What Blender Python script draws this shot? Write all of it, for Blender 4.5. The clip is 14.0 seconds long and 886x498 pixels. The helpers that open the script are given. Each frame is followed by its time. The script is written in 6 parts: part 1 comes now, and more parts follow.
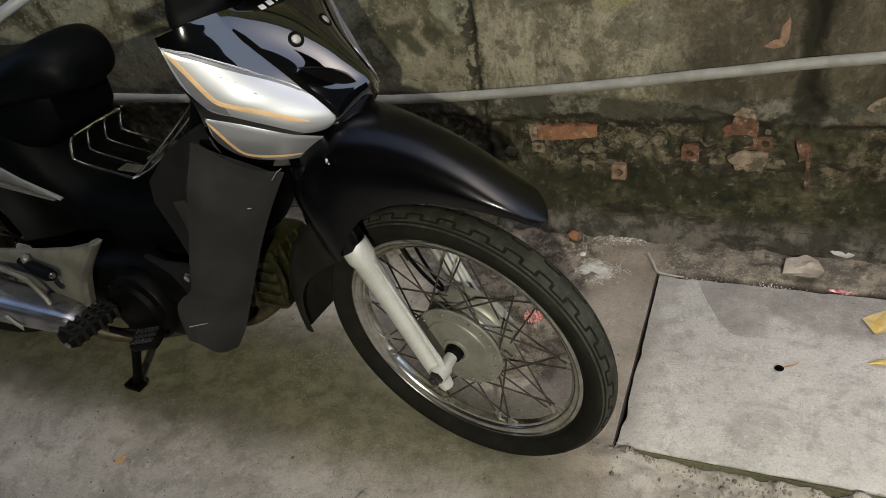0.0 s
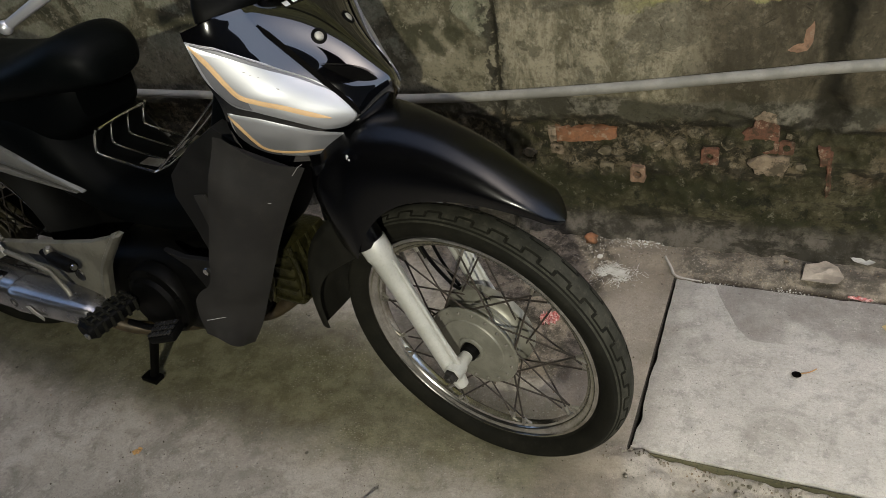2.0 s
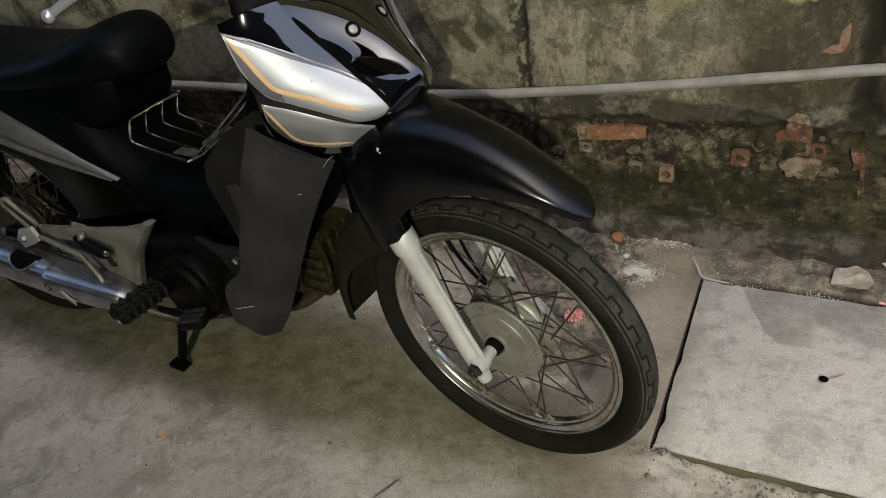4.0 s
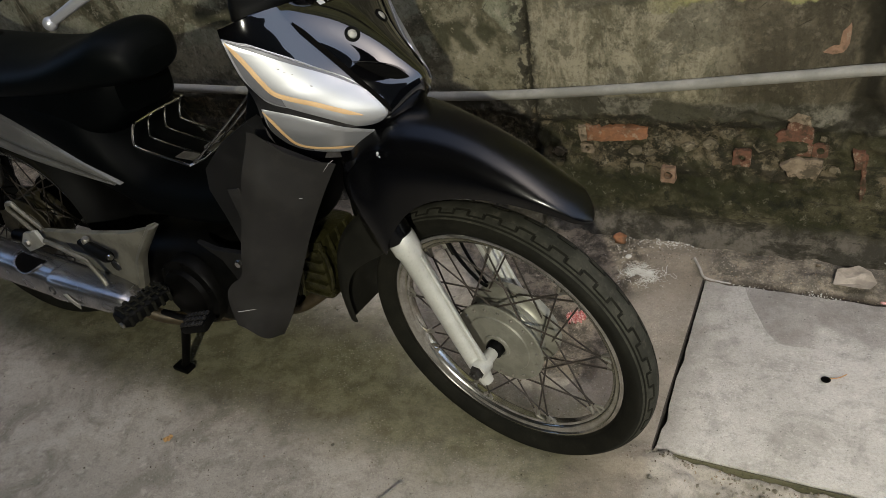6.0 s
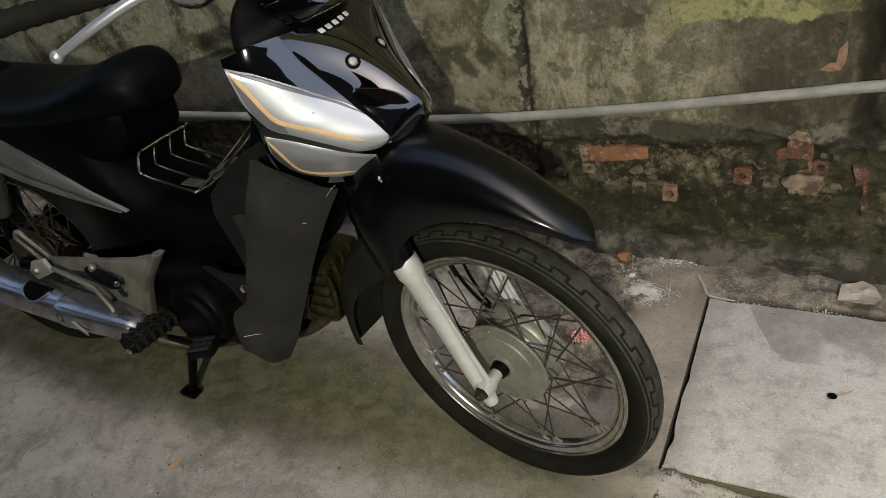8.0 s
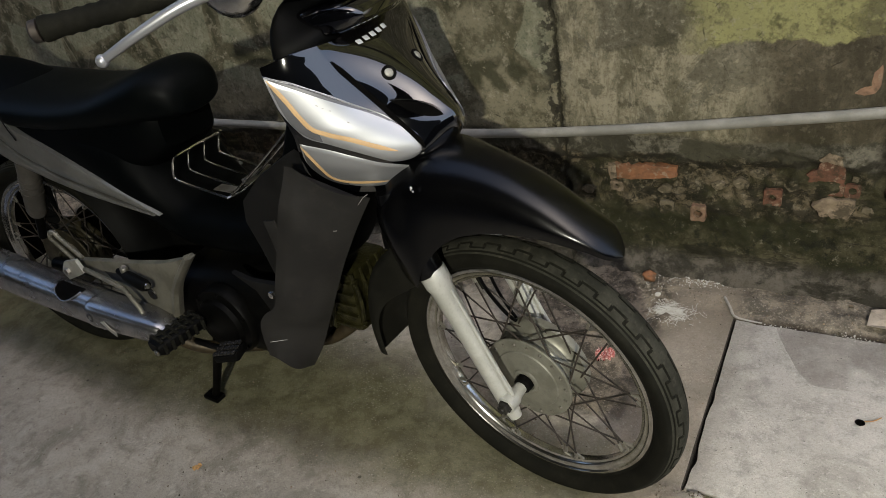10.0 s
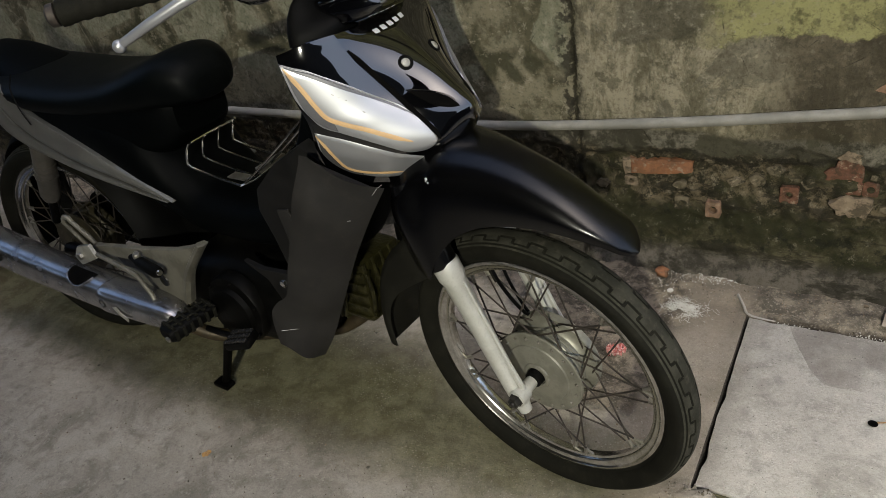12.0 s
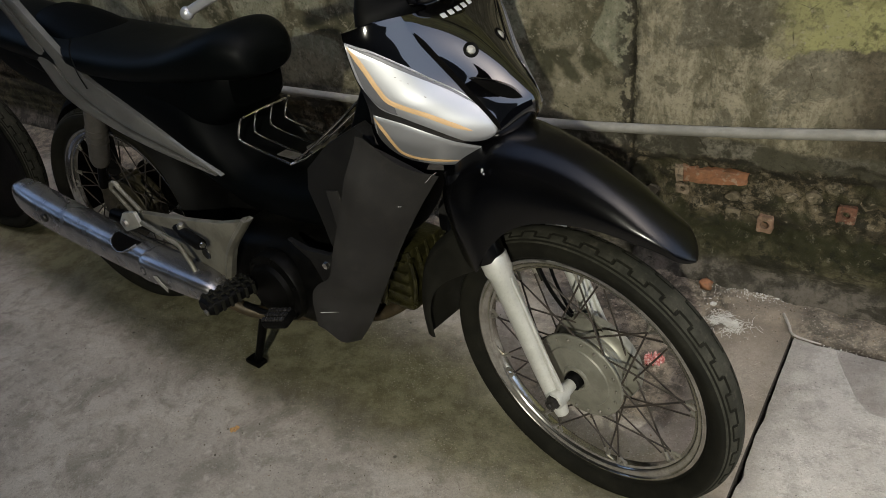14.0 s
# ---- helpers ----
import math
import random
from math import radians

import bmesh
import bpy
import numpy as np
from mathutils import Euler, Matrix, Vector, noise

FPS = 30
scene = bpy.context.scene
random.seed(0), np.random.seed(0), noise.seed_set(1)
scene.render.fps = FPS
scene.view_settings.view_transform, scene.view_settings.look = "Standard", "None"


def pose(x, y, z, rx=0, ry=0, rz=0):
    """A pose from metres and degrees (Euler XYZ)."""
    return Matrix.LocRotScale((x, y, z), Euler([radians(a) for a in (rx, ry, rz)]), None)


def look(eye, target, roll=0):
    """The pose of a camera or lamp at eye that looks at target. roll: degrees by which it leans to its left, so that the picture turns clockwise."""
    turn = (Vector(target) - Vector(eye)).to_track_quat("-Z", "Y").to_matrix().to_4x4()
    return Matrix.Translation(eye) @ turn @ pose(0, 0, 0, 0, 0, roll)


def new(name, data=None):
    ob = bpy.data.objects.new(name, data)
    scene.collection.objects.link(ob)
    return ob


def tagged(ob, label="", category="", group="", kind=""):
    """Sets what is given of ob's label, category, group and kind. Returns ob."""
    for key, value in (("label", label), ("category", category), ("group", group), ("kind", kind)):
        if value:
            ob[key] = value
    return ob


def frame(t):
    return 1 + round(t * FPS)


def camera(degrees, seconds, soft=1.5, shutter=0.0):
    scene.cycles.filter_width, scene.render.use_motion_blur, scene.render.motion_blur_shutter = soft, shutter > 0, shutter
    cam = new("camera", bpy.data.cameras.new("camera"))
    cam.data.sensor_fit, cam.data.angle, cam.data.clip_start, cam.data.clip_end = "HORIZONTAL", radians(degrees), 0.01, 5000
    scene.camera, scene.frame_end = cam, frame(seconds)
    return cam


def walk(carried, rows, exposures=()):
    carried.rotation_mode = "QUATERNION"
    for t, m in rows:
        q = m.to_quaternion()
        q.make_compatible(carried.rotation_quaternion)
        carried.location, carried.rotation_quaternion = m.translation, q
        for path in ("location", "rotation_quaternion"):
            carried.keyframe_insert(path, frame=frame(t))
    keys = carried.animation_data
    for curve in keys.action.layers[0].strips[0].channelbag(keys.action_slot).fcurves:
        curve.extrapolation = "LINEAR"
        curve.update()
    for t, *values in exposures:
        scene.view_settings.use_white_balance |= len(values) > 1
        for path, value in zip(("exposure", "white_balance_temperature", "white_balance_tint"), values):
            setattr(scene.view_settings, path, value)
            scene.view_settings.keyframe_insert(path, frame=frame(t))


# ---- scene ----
cam = camera(60.1, 14.0, 0.8)
PATH = [
    (0, (0.024, -0.01, 1.217), (-0.734, 1.444, 0.073), -10.7),
    (0.5, (0.036, -0.013, 1.219), (-0.725, 1.443, 0.079), -10.9),
    (1, (0.04, -0.009, 1.215), (-0.727, 1.446, 0.077), -10.9),
    (1.5, (0.029, -0.013, 1.213), (-0.75, 1.438, 0.078), -10.7),
    (2, (0.022, -0.017, 1.215), (-0.773, 1.425, 0.08), -10.4),
    (2.5, (0.022, -0.025, 1.217), (-0.795, 1.407, 0.085), -10.1),
    (3, (0.015, -0.025, 1.215), (-0.819, 1.398, 0.084), -10.1),
    (5.5, (0.027, -0.034, 1.218), (-0.831, 1.376, 0.087), -10.5),
    (6, (0.028, -0.025, 1.221), (-0.833, 1.382, 0.092), -10.8),
    (6.5, (0.035, -0.025, 1.219), (-0.832, 1.381, 0.092), -11.1),
    (7, (0.039, -0.041, 1.222), (-0.832, 1.369, 0.103), -11.5),
    (7.5, (0.036, -0.033, 1.223), (-0.841, 1.386, 0.12), -11.7),
    (8, (0.038, -0.028, 1.228), (-0.845, 1.403, 0.145), -11.8),
    (8.2, (0.039, -0.027, 1.231), (-0.847, 1.408, 0.157), -11.7),
    (10.5, (0.025, -0.044, 1.229), (-0.919, 1.379, 0.187), -10.6),
    (11, (0.02, -0.039, 1.229), (-0.928, 1.377, 0.181), -10.4),
    (11.5, (0.018, -0.04, 1.227), (-0.932, 1.369, 0.173), -10.3),
    (12, (0.021, -0.04, 1.228), (-0.932, 1.365, 0.171), -10.3),
    (12.5, (0.026, -0.041, 1.227), (-0.931, 1.36, 0.167), -10.2),
    (13, (0.026, -0.049, 1.227), (-0.939, 1.345, 0.166), -9.6),
    (13.5, (0.02, -0.051, 1.226), (-0.965, 1.33, 0.168), -8.6),
    (14, (-0.016, -0.046, 1.216), (-1.03, 1.316, 0.159), -7.2),
]
EXPOSURE = 3.06
walk(cam, [(t, look(eye, target, roll)) for t, eye, target, roll in PATH], [(0.0, EXPOSURE, 6400, 10), (14.0, EXPOSURE, 6400, 10)])

# ---- world and light ----
world = bpy.data.worlds.new("world")
scene.world = world
world.use_nodes = True
wn, wl = world.node_tree.nodes, world.node_tree.links
sky = wn.new("ShaderNodeTexSky")
sky.sky_type, sky.sun_disc = "NISHITA", False
sky.sun_elevation, sky.sun_rotation = radians(60), radians(110)
sky.dust_density, sky.air_density = 2.6, 1.0
wl.new(sky.outputs["Color"], wn["Background"].inputs["Color"])
wn["Background"].inputs["Strength"].default_value = 0.032

sun_data = bpy.data.lights.new("sun", "SUN")
sun_data.energy, sun_data.angle, sun_data.color = 0.006, radians(40), (0.62, 0.81, 1.0)
sun = new("sun", sun_data)
sun.matrix_world = look((4.3, -0.2, 8), (-0.4, 0.9, 0))

lamp_data = bpy.data.lights.new("alley_lamp", "SPOT")
lamp_data.shadow_soft_size, lamp_data.energy, lamp_data.color = 0.028, 96, (1.0, 0.965, 0.80)
lamp_data.spot_size, lamp_data.spot_blend = radians(76), 1.0
LAMP_AT = (1.15, -2.65, 2.27)
alley_lamp = new("alley_lamp", lamp_data)
alley_lamp.matrix_world = look(LAMP_AT, (0.25, 1.6, 0.55))


# ---- material helpers ----
class Nodes:
    """Short forms for the nodes of one material."""

    def __init__(self, name):
        self.mat = bpy.data.materials.new(name)
        self.mat.use_nodes = True
        self.tree = self.mat.node_tree
        self.bsdf = self.tree.nodes["Principled BSDF"]
        self.co = self.tree.nodes.new("ShaderNodeTexCoord").outputs["Object"]
        self.pos = self.tree.nodes.new("ShaderNodeNewGeometry").outputs["Position"]

    def put(self, socket, value):
        if isinstance(value, bpy.types.NodeSocket):
            self.tree.links.new(value, socket)
        elif isinstance(value, (tuple, list)) and len(value) == 3 and socket.type == "RGBA":
            socket.default_value = (*value, 1)
        else:
            socket.default_value = value

    def noise(self, scale, detail=5.0, rough=0.6, where=None, distort=0.0):
        n = self.tree.nodes.new("ShaderNodeTexNoise")
        self.put(n.inputs["Vector"], where or self.co)
        n.inputs["Scale"].default_value, n.inputs["Detail"].default_value = scale, detail
        n.inputs["Roughness"].default_value, n.inputs["Distortion"].default_value = rough, distort
        return n.outputs["Fac"]

    def cells(self, scale, where=None, feature="F1", rand=1.0):
        n = self.tree.nodes.new("ShaderNodeTexVoronoi")
        n.feature = feature
        self.put(n.inputs["Vector"], where or self.co)
        n.inputs["Scale"].default_value = scale
        n.inputs["Randomness"].default_value = rand
        return n.outputs["Distance"]

    def stretch(self, sx, sy, sz, where=None):
        n = self.tree.nodes.new("ShaderNodeMapping")
        self.put(n.inputs["Vector"], where or self.co)
        n.inputs["Scale"].default_value = (sx, sy, sz)
        return n.outputs["Vector"]

    def ramp(self, value, lo, hi):
        n = self.tree.nodes.new("ShaderNodeMapRange")
        n.interpolation_type = "SMOOTHSTEP"
        self.put(n.inputs["Value"], value)
        n.inputs["From Min"].default_value, n.inputs["From Max"].default_value = lo, hi
        return n.outputs["Result"]

    def math(self, op, a, b=0.0):
        n = self.tree.nodes.new("ShaderNodeMath")
        n.operation = op
        self.put(n.inputs[0], a)
        self.put(n.inputs[1], b)
        return n.outputs[0]

    def mix(self, fac, a, b):
        n = self.tree.nodes.new("ShaderNodeMix")
        n.data_type = "RGBA"
        self.put(n.inputs["Factor"], fac)
        self.put(n.inputs["A"], a)
        self.put(n.inputs["B"], b)
        return n.outputs["Result"]

    def axes(self, where=None):
        n = self.tree.nodes.new("ShaderNodeSeparateXYZ")
        self.put(n.inputs[0], where or self.pos)
        return n.outputs

    def bump(self, height, strength, distance):
        n = self.tree.nodes.new("ShaderNodeBump")
        n.inputs["Strength"].default_value, n.inputs["Distance"].default_value = strength, distance
        self.put(n.inputs["Height"], height)
        if self.bsdf.inputs["Normal"].is_linked:
            self.put(n.inputs["Normal"], self.bsdf.inputs["Normal"].links[0].from_socket)
        self.put(self.bsdf.inputs["Normal"], n.outputs["Normal"])

    def done(self, color, rough=0.6, metal=0.0, coat=0.0, spec=0.5):
        self.put(self.bsdf.inputs["Base Color"], color)
        self.put(self.bsdf.inputs["Roughness"], rough)
        self.put(self.bsdf.inputs["Metallic"], metal)
        self.put(self.bsdf.inputs["Coat Weight"], coat)
        self.bsdf.inputs["Coat Roughness"].default_value = 0.009
        self.put(self.bsdf.inputs["Specular IOR Level"], spec)
        return self.mat


def worn(name, a, b, scale=30, rough=(0.4, 0.6), metal=0.0, bump=0.15, grain=260, coat=0.0, dust=0.0, spec=0.5):
    """A surface of two tones at a coarse and a fine scale, with grain and, if wanted, dust."""
    m = Nodes(name)
    big, small = m.noise(scale), m.noise(grain, 3)
    col = m.mix(m.ramp(big, 0.38, 0.64), a, b)
    col = m.mix(m.math("MULTIPLY", m.ramp(small, 0.5, 0.75), 0.35), col, tuple(c * 0.6 for c in a))
    if dust:
        spots = m.ramp(m.noise(scale * 2.7, 6, 0.7), 0.52, 0.75)
        col = m.mix(m.math("MULTIPLY", spots, dust), col, (0.24, 0.21, 0.16))
    r = m.math("MULTIPLY_ADD", big, rough[1] - rough[0])
    r.node.inputs[2].default_value = rough[0]
    if bump:
        m.bump(small, bump, 0.002)
    return m.done(col, r, metal, coat, spec)


def concrete(name, light, dark, stain):
    """Coarse blotched cement, pitted and specked."""
    m = Nodes(name)
    base = m.mix(m.ramp(m.noise(3.0, 8, 0.65), 0.35, 0.68), light, dark)
    blot = m.ramp(m.noise(9.0, 7, 0.7, distort=0.6), 0.52, 0.72)
    base = m.mix(m.math("MULTIPLY", blot, 0.55), base, stain)
    fine = m.noise(140, 4, 0.7)
    base = m.mix(m.math("MULTIPLY", m.ramp(fine, 0.50, 0.68), 0.6), base, tuple(c * 0.42 for c in dark))
    base = m.mix(m.math("MULTIPLY", m.ramp(m.noise(60, 3, 0.6), 0.60, 0.72), 0.5), base, tuple(min(1, c * 1.25) for c in light))
    pits = m.ramp(m.cells(90), 0.05, 0.16)
    specks = m.ramp(m.noise(38, 2), 0.70, 0.74)
    base = m.mix(m.math("MULTIPLY", specks, 0.6), base, (0.05, 0.045, 0.035))
    m.bump(m.noise(22, 6, 0.7), 0.35, 0.01)
    m.bump(fine, 0.5, 0.0025)
    m.bump(pits, 0.12, 0.002)
    return m.done(base, 0.88, spec=0.3)


def wall_material():
    m = Nodes("old_plaster")
    x, y, z = m.axes()
    warp = lambda scale, amount, detail=6: m.math("MULTIPLY", m.math("SUBTRACT", m.noise(scale, detail, 0.68), 0.5), amount)
    below = lambda v, lo, hi: m.math("SUBTRACT", 1.0, m.ramp(v, lo, hi))
    times = lambda a, b: m.math("MULTIPLY", a, b)
    zw, xw = m.math("ADD", z, warp(4.5, 0.16)), m.math("ADD", x, warp(7.0, 0.16))
    zf = m.math("ADD", z, warp(11.0, 0.11))
    # upper plaster: streaked, blotched, with pale veins and a mossy wash above
    streak = m.noise(1.0, 8, 0.72, m.stretch(13, 13, 5.5), 0.4)
    fleck, blot = m.noise(42, 7, 0.75), m.noise(13, 9, 0.74)
    plaster = m.mix(m.ramp(streak, 0.40, 0.60), (0.150, 0.134, 0.082), (0.40, 0.355, 0.245))
    plaster = m.mix(times(m.ramp(blot, 0.50, 0.58), 0.55), plaster, (0.135, 0.118, 0.072))
    shed = m.noise(3.4, 7, 0.66, distort=0.9)
    plaster = m.mix(times(m.ramp(shed, 0.535, 0.560), 0.6), plaster, m.mix(m.ramp(fleck, 0.4, 0.6), (0.110, 0.100, 0.068), (0.165, 0.150, 0.108)))
    plaster = m.mix(times(below(shed, 0.415, 0.440), 0.5), plaster, (0.36, 0.325, 0.225))
    brown = m.mix(m.ramp(streak, 0.40, 0.62), (0.066, 0.055, 0.033), (0.155, 0.132, 0.086))
    brown = m.mix(times(m.ramp(blot, 0.50, 0.60), 0.6), brown, (0.080, 0.068, 0.042))
    plaster = m.mix(m.ramp(xw, -0.24, -0.16), plaster, brown)
    old = m.mix(m.ramp(m.noise(8.0, 8, 0.72), 0.42, 0.58), (0.112, 0.102, 0.058), (0.26, 0.232, 0.152))
    plaster = m.mix(below(xw, -0.69, -0.64), plaster, old)
    cell = m.cells(4.4, m.stretch(1.0, 1, 0.8), "DISTANCE_TO_EDGE")
    cell = m.math("ADD", cell, warp(13, 0.16, 7))
    left = m.math("SUBTRACT", 1.0, m.ramp(x, -0.70, -0.63))
    high = m.ramp(m.math("ADD", z, warp(5, 0.2)), 0.50, 0.54)
    pale = times(times(m.ramp(cell, 0.10, 0.13), left), high)
    plaster = m.mix(times(pale, 0.75), plaster, m.mix(m.ramp(fleck, 0.4, 0.6), (0.25, 0.25, 0.165), (0.34, 0.335, 0.235)))
    rim = times(times(below(cell, 0.03, 0.085), left), high)
    plaster = m.mix(times(times(rim, m.ramp(m.noise(5.0, 5), 0.44, 0.56)), 0.85), plaster, (0.042, 0.042, 0.018))
    vein = m.cells(6.0, m.stretch(1, 1, 1.25), "DISTANCE_TO_EDGE")
    vein = m.math("ADD", vein, warp(20, 0.09, 6))
    vein_zone = m.ramp(m.noise(2.3, 3), 0.46, 0.58)
    plaster = m.mix(times(times(times(below(vein, 0.002, 0.020), left), vein_zone), 0.5), plaster, (0.33, 0.30, 0.21))
    scar = m.ramp(m.math("ADD", z, warp(9.0, 0.08)), 0.625, 0.635)
    scar = times(times(scar, m.ramp(xw, -0.57, -0.55)), below(xw, -0.37, -0.35))
    plaster = m.mix(times(scar, 0.8), plaster, m.mix(m.ramp(fleck, 0.4, 0.6), (0.095, 0.086, 0.055), (0.165, 0.150, 0.105)))
    moss = m.ramp(m.math("ADD", m.math("SUBTRACT", z, times(x, 0.06)), warp(8.0, 0.09)), 0.648, 0.658)
    moss = times(moss, m.ramp(xw, -0.40, -0.27))
    tint = m.mix(m.ramp(blot, 0.42, 0.58), (0.300, 0.285, 0.115), (0.185, 0.172, 0.082))
    plaster = m.mix(times(moss, 0.85), plaster, tint)
    bloom = times(m.ramp(m.noise(7.5, 5, 0.65), 0.50, 0.56), moss)
    plaster = m.mix(times(bloom, 0.7), plaster, (0.42, 0.405, 0.175))
    plaster = m.mix(times(m.ramp(m.noise(8.5, 9, 0.76), 0.55, 0.62), 0.6), plaster, (0.062, 0.056, 0.030))
    plaster = m.mix(times(m.ramp(fleck, 0.555, 0.63), m.math("SUBTRACT", 0.6, m.math("MULTIPLY", m.ramp(xw, -0.3, -0.15), 0.42))), plaster, (0.40, 0.36, 0.26))
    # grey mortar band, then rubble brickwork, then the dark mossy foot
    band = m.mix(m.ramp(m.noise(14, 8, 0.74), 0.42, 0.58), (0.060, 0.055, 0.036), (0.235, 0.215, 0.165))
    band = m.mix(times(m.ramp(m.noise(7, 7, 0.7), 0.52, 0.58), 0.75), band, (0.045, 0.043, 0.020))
    rub_a, rub_b = m.noise(19, 9, 0.8), m.noise(50, 8, 0.78)
    rubble = m.mix(m.ramp(rub_a, 0.43, 0.58), (0.030, 0.026, 0.014), (0.185, 0.148, 0.092))
    rubble = m.mix(times(m.ramp(rub_b, 0.545, 0.61), 0.7), rubble, (0.27, 0.232, 0.165))
    rubble = m.mix(times(m.ramp(m.noise(29, 7, 0.75), 0.515, 0.57), 0.9), rubble, (0.018, 0.017, 0.008))
    rubble = m.mix(times(m.ramp(m.noise(9, 6, 0.65), 0.58, 0.64), 0.22), rubble, (0.17, 0.095, 0.055))
    rubble = m.mix(times(m.ramp(m.noise(5.5, 6, 0.65), 0.48, 0.58), 0.7), rubble, (0.046, 0.045, 0.018))
    foot = m.mix(m.ramp(m.noise(8, 9, 0.75), 0.43, 0.60), (0.030, 0.030, 0.011), (0.105, 0.092, 0.050))
    foot = m.mix(times(m.ramp(rub_b, 0.57, 0.64), 0.7), foot, (0.21, 0.19, 0.135))
    foot = m.mix(times(m.ramp(m.noise(24, 7, 0.72), 0.54, 0.60), 0.8), foot, (0.014, 0.014, 0.007))
    skirt = m.mix(m.ramp(m.noise(15, 8, 0.74), 0.42, 0.60), (0.046, 0.041, 0.030), (0.145, 0.128, 0.103))
    col = m.mix(m.ramp(m.math("ADD", z, warp(9, 0.09)), 0.055, 0.10), skirt, foot)
    col = m.mix(m.ramp(zf, 0.185, 0.225), col, rubble)
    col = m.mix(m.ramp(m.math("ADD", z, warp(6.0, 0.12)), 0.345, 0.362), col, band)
    col = m.mix(m.ramp(m.math("ADD", z, warp(5.0, 0.05)), 0.405, 0.420), col, plaster)
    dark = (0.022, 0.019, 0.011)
    # Shade under the mortar band and the eroded shelves, painted as dark lines.
    ledge_shade = m.math("ABSOLUTE", m.math("SUBTRACT", m.math("ADD", z, m.math("ADD", warp(5.0, 0.11), warp(17, 0.03))), 0.350))
    col = m.mix(times(times(below(ledge_shade, 0.003, 0.012), m.ramp(m.noise(4.5, 4), 0.40, 0.52)), 0.9), col, dark)
    shelf_shade = times(m.ramp(m.noise(1.0, 7, 0.70, m.stretch(7, 7, 27)), 0.53, 0.60), below(zf, 0.30, 0.36))
    col = m.mix(times(shelf_shade, 0.75), col, dark)
    seam = m.math("ABSOLUTE", m.math("ADD", m.math("SUBTRACT", x, 0.085), warp(9, 0.20, 8)))
    col = m.mix(times(times(below(seam, 0.012, 0.055), m.ramp(zw, 0.30, 0.36)), 0.9), col, dark)
    crack = m.math("ABSOLUTE", m.math("ADD", m.math("ADD", x, 0.655), warp(22, 0.05)))
    col = m.mix(times(below(crack, 0.002, 0.008), 0.9), col, dark)
    smudge = m.math("ABSOLUTE", m.math("ADD", m.math("ADD", x, 0.665), warp(12, 0.10)))
    col = m.mix(times(times(below(smudge, 0.006, 0.050), m.ramp(m.noise(30, 5), 0.46, 0.54)), 0.85), col, dark)
    net = m.cells(9.5, m.stretch(1, 1, 1.35), "DISTANCE_TO_EDGE")
    net = m.math("ADD", net, warp(26, 0.10, 6))
    lines = times(below(net, -0.01, 0.006), m.ramp(m.noise(3.6), 0.50, 0.56))
    col = m.mix(times(lines, 0.85), col, dark)
    fine = m.noise(190, 4, 0.7)
    col = m.mix(times(m.ramp(m.noise(95, 5, 0.75), 0.50, 0.62), 0.35), col, (0.040, 0.036, 0.022))
    col = m.mix(0.16, col, (0.0, 0.0, 0.0))
    m.bump(m.noise(30, 9, 0.78), 1.0, 0.011)
    m.bump(m.noise(85, 6, 0.75), 0.7, 0.004)
    m.bump(fine, 0.6, 0.003)
    m.bump(net, 0.3, 0.006)
    return m.done(col, 0.9, spec=0.25)


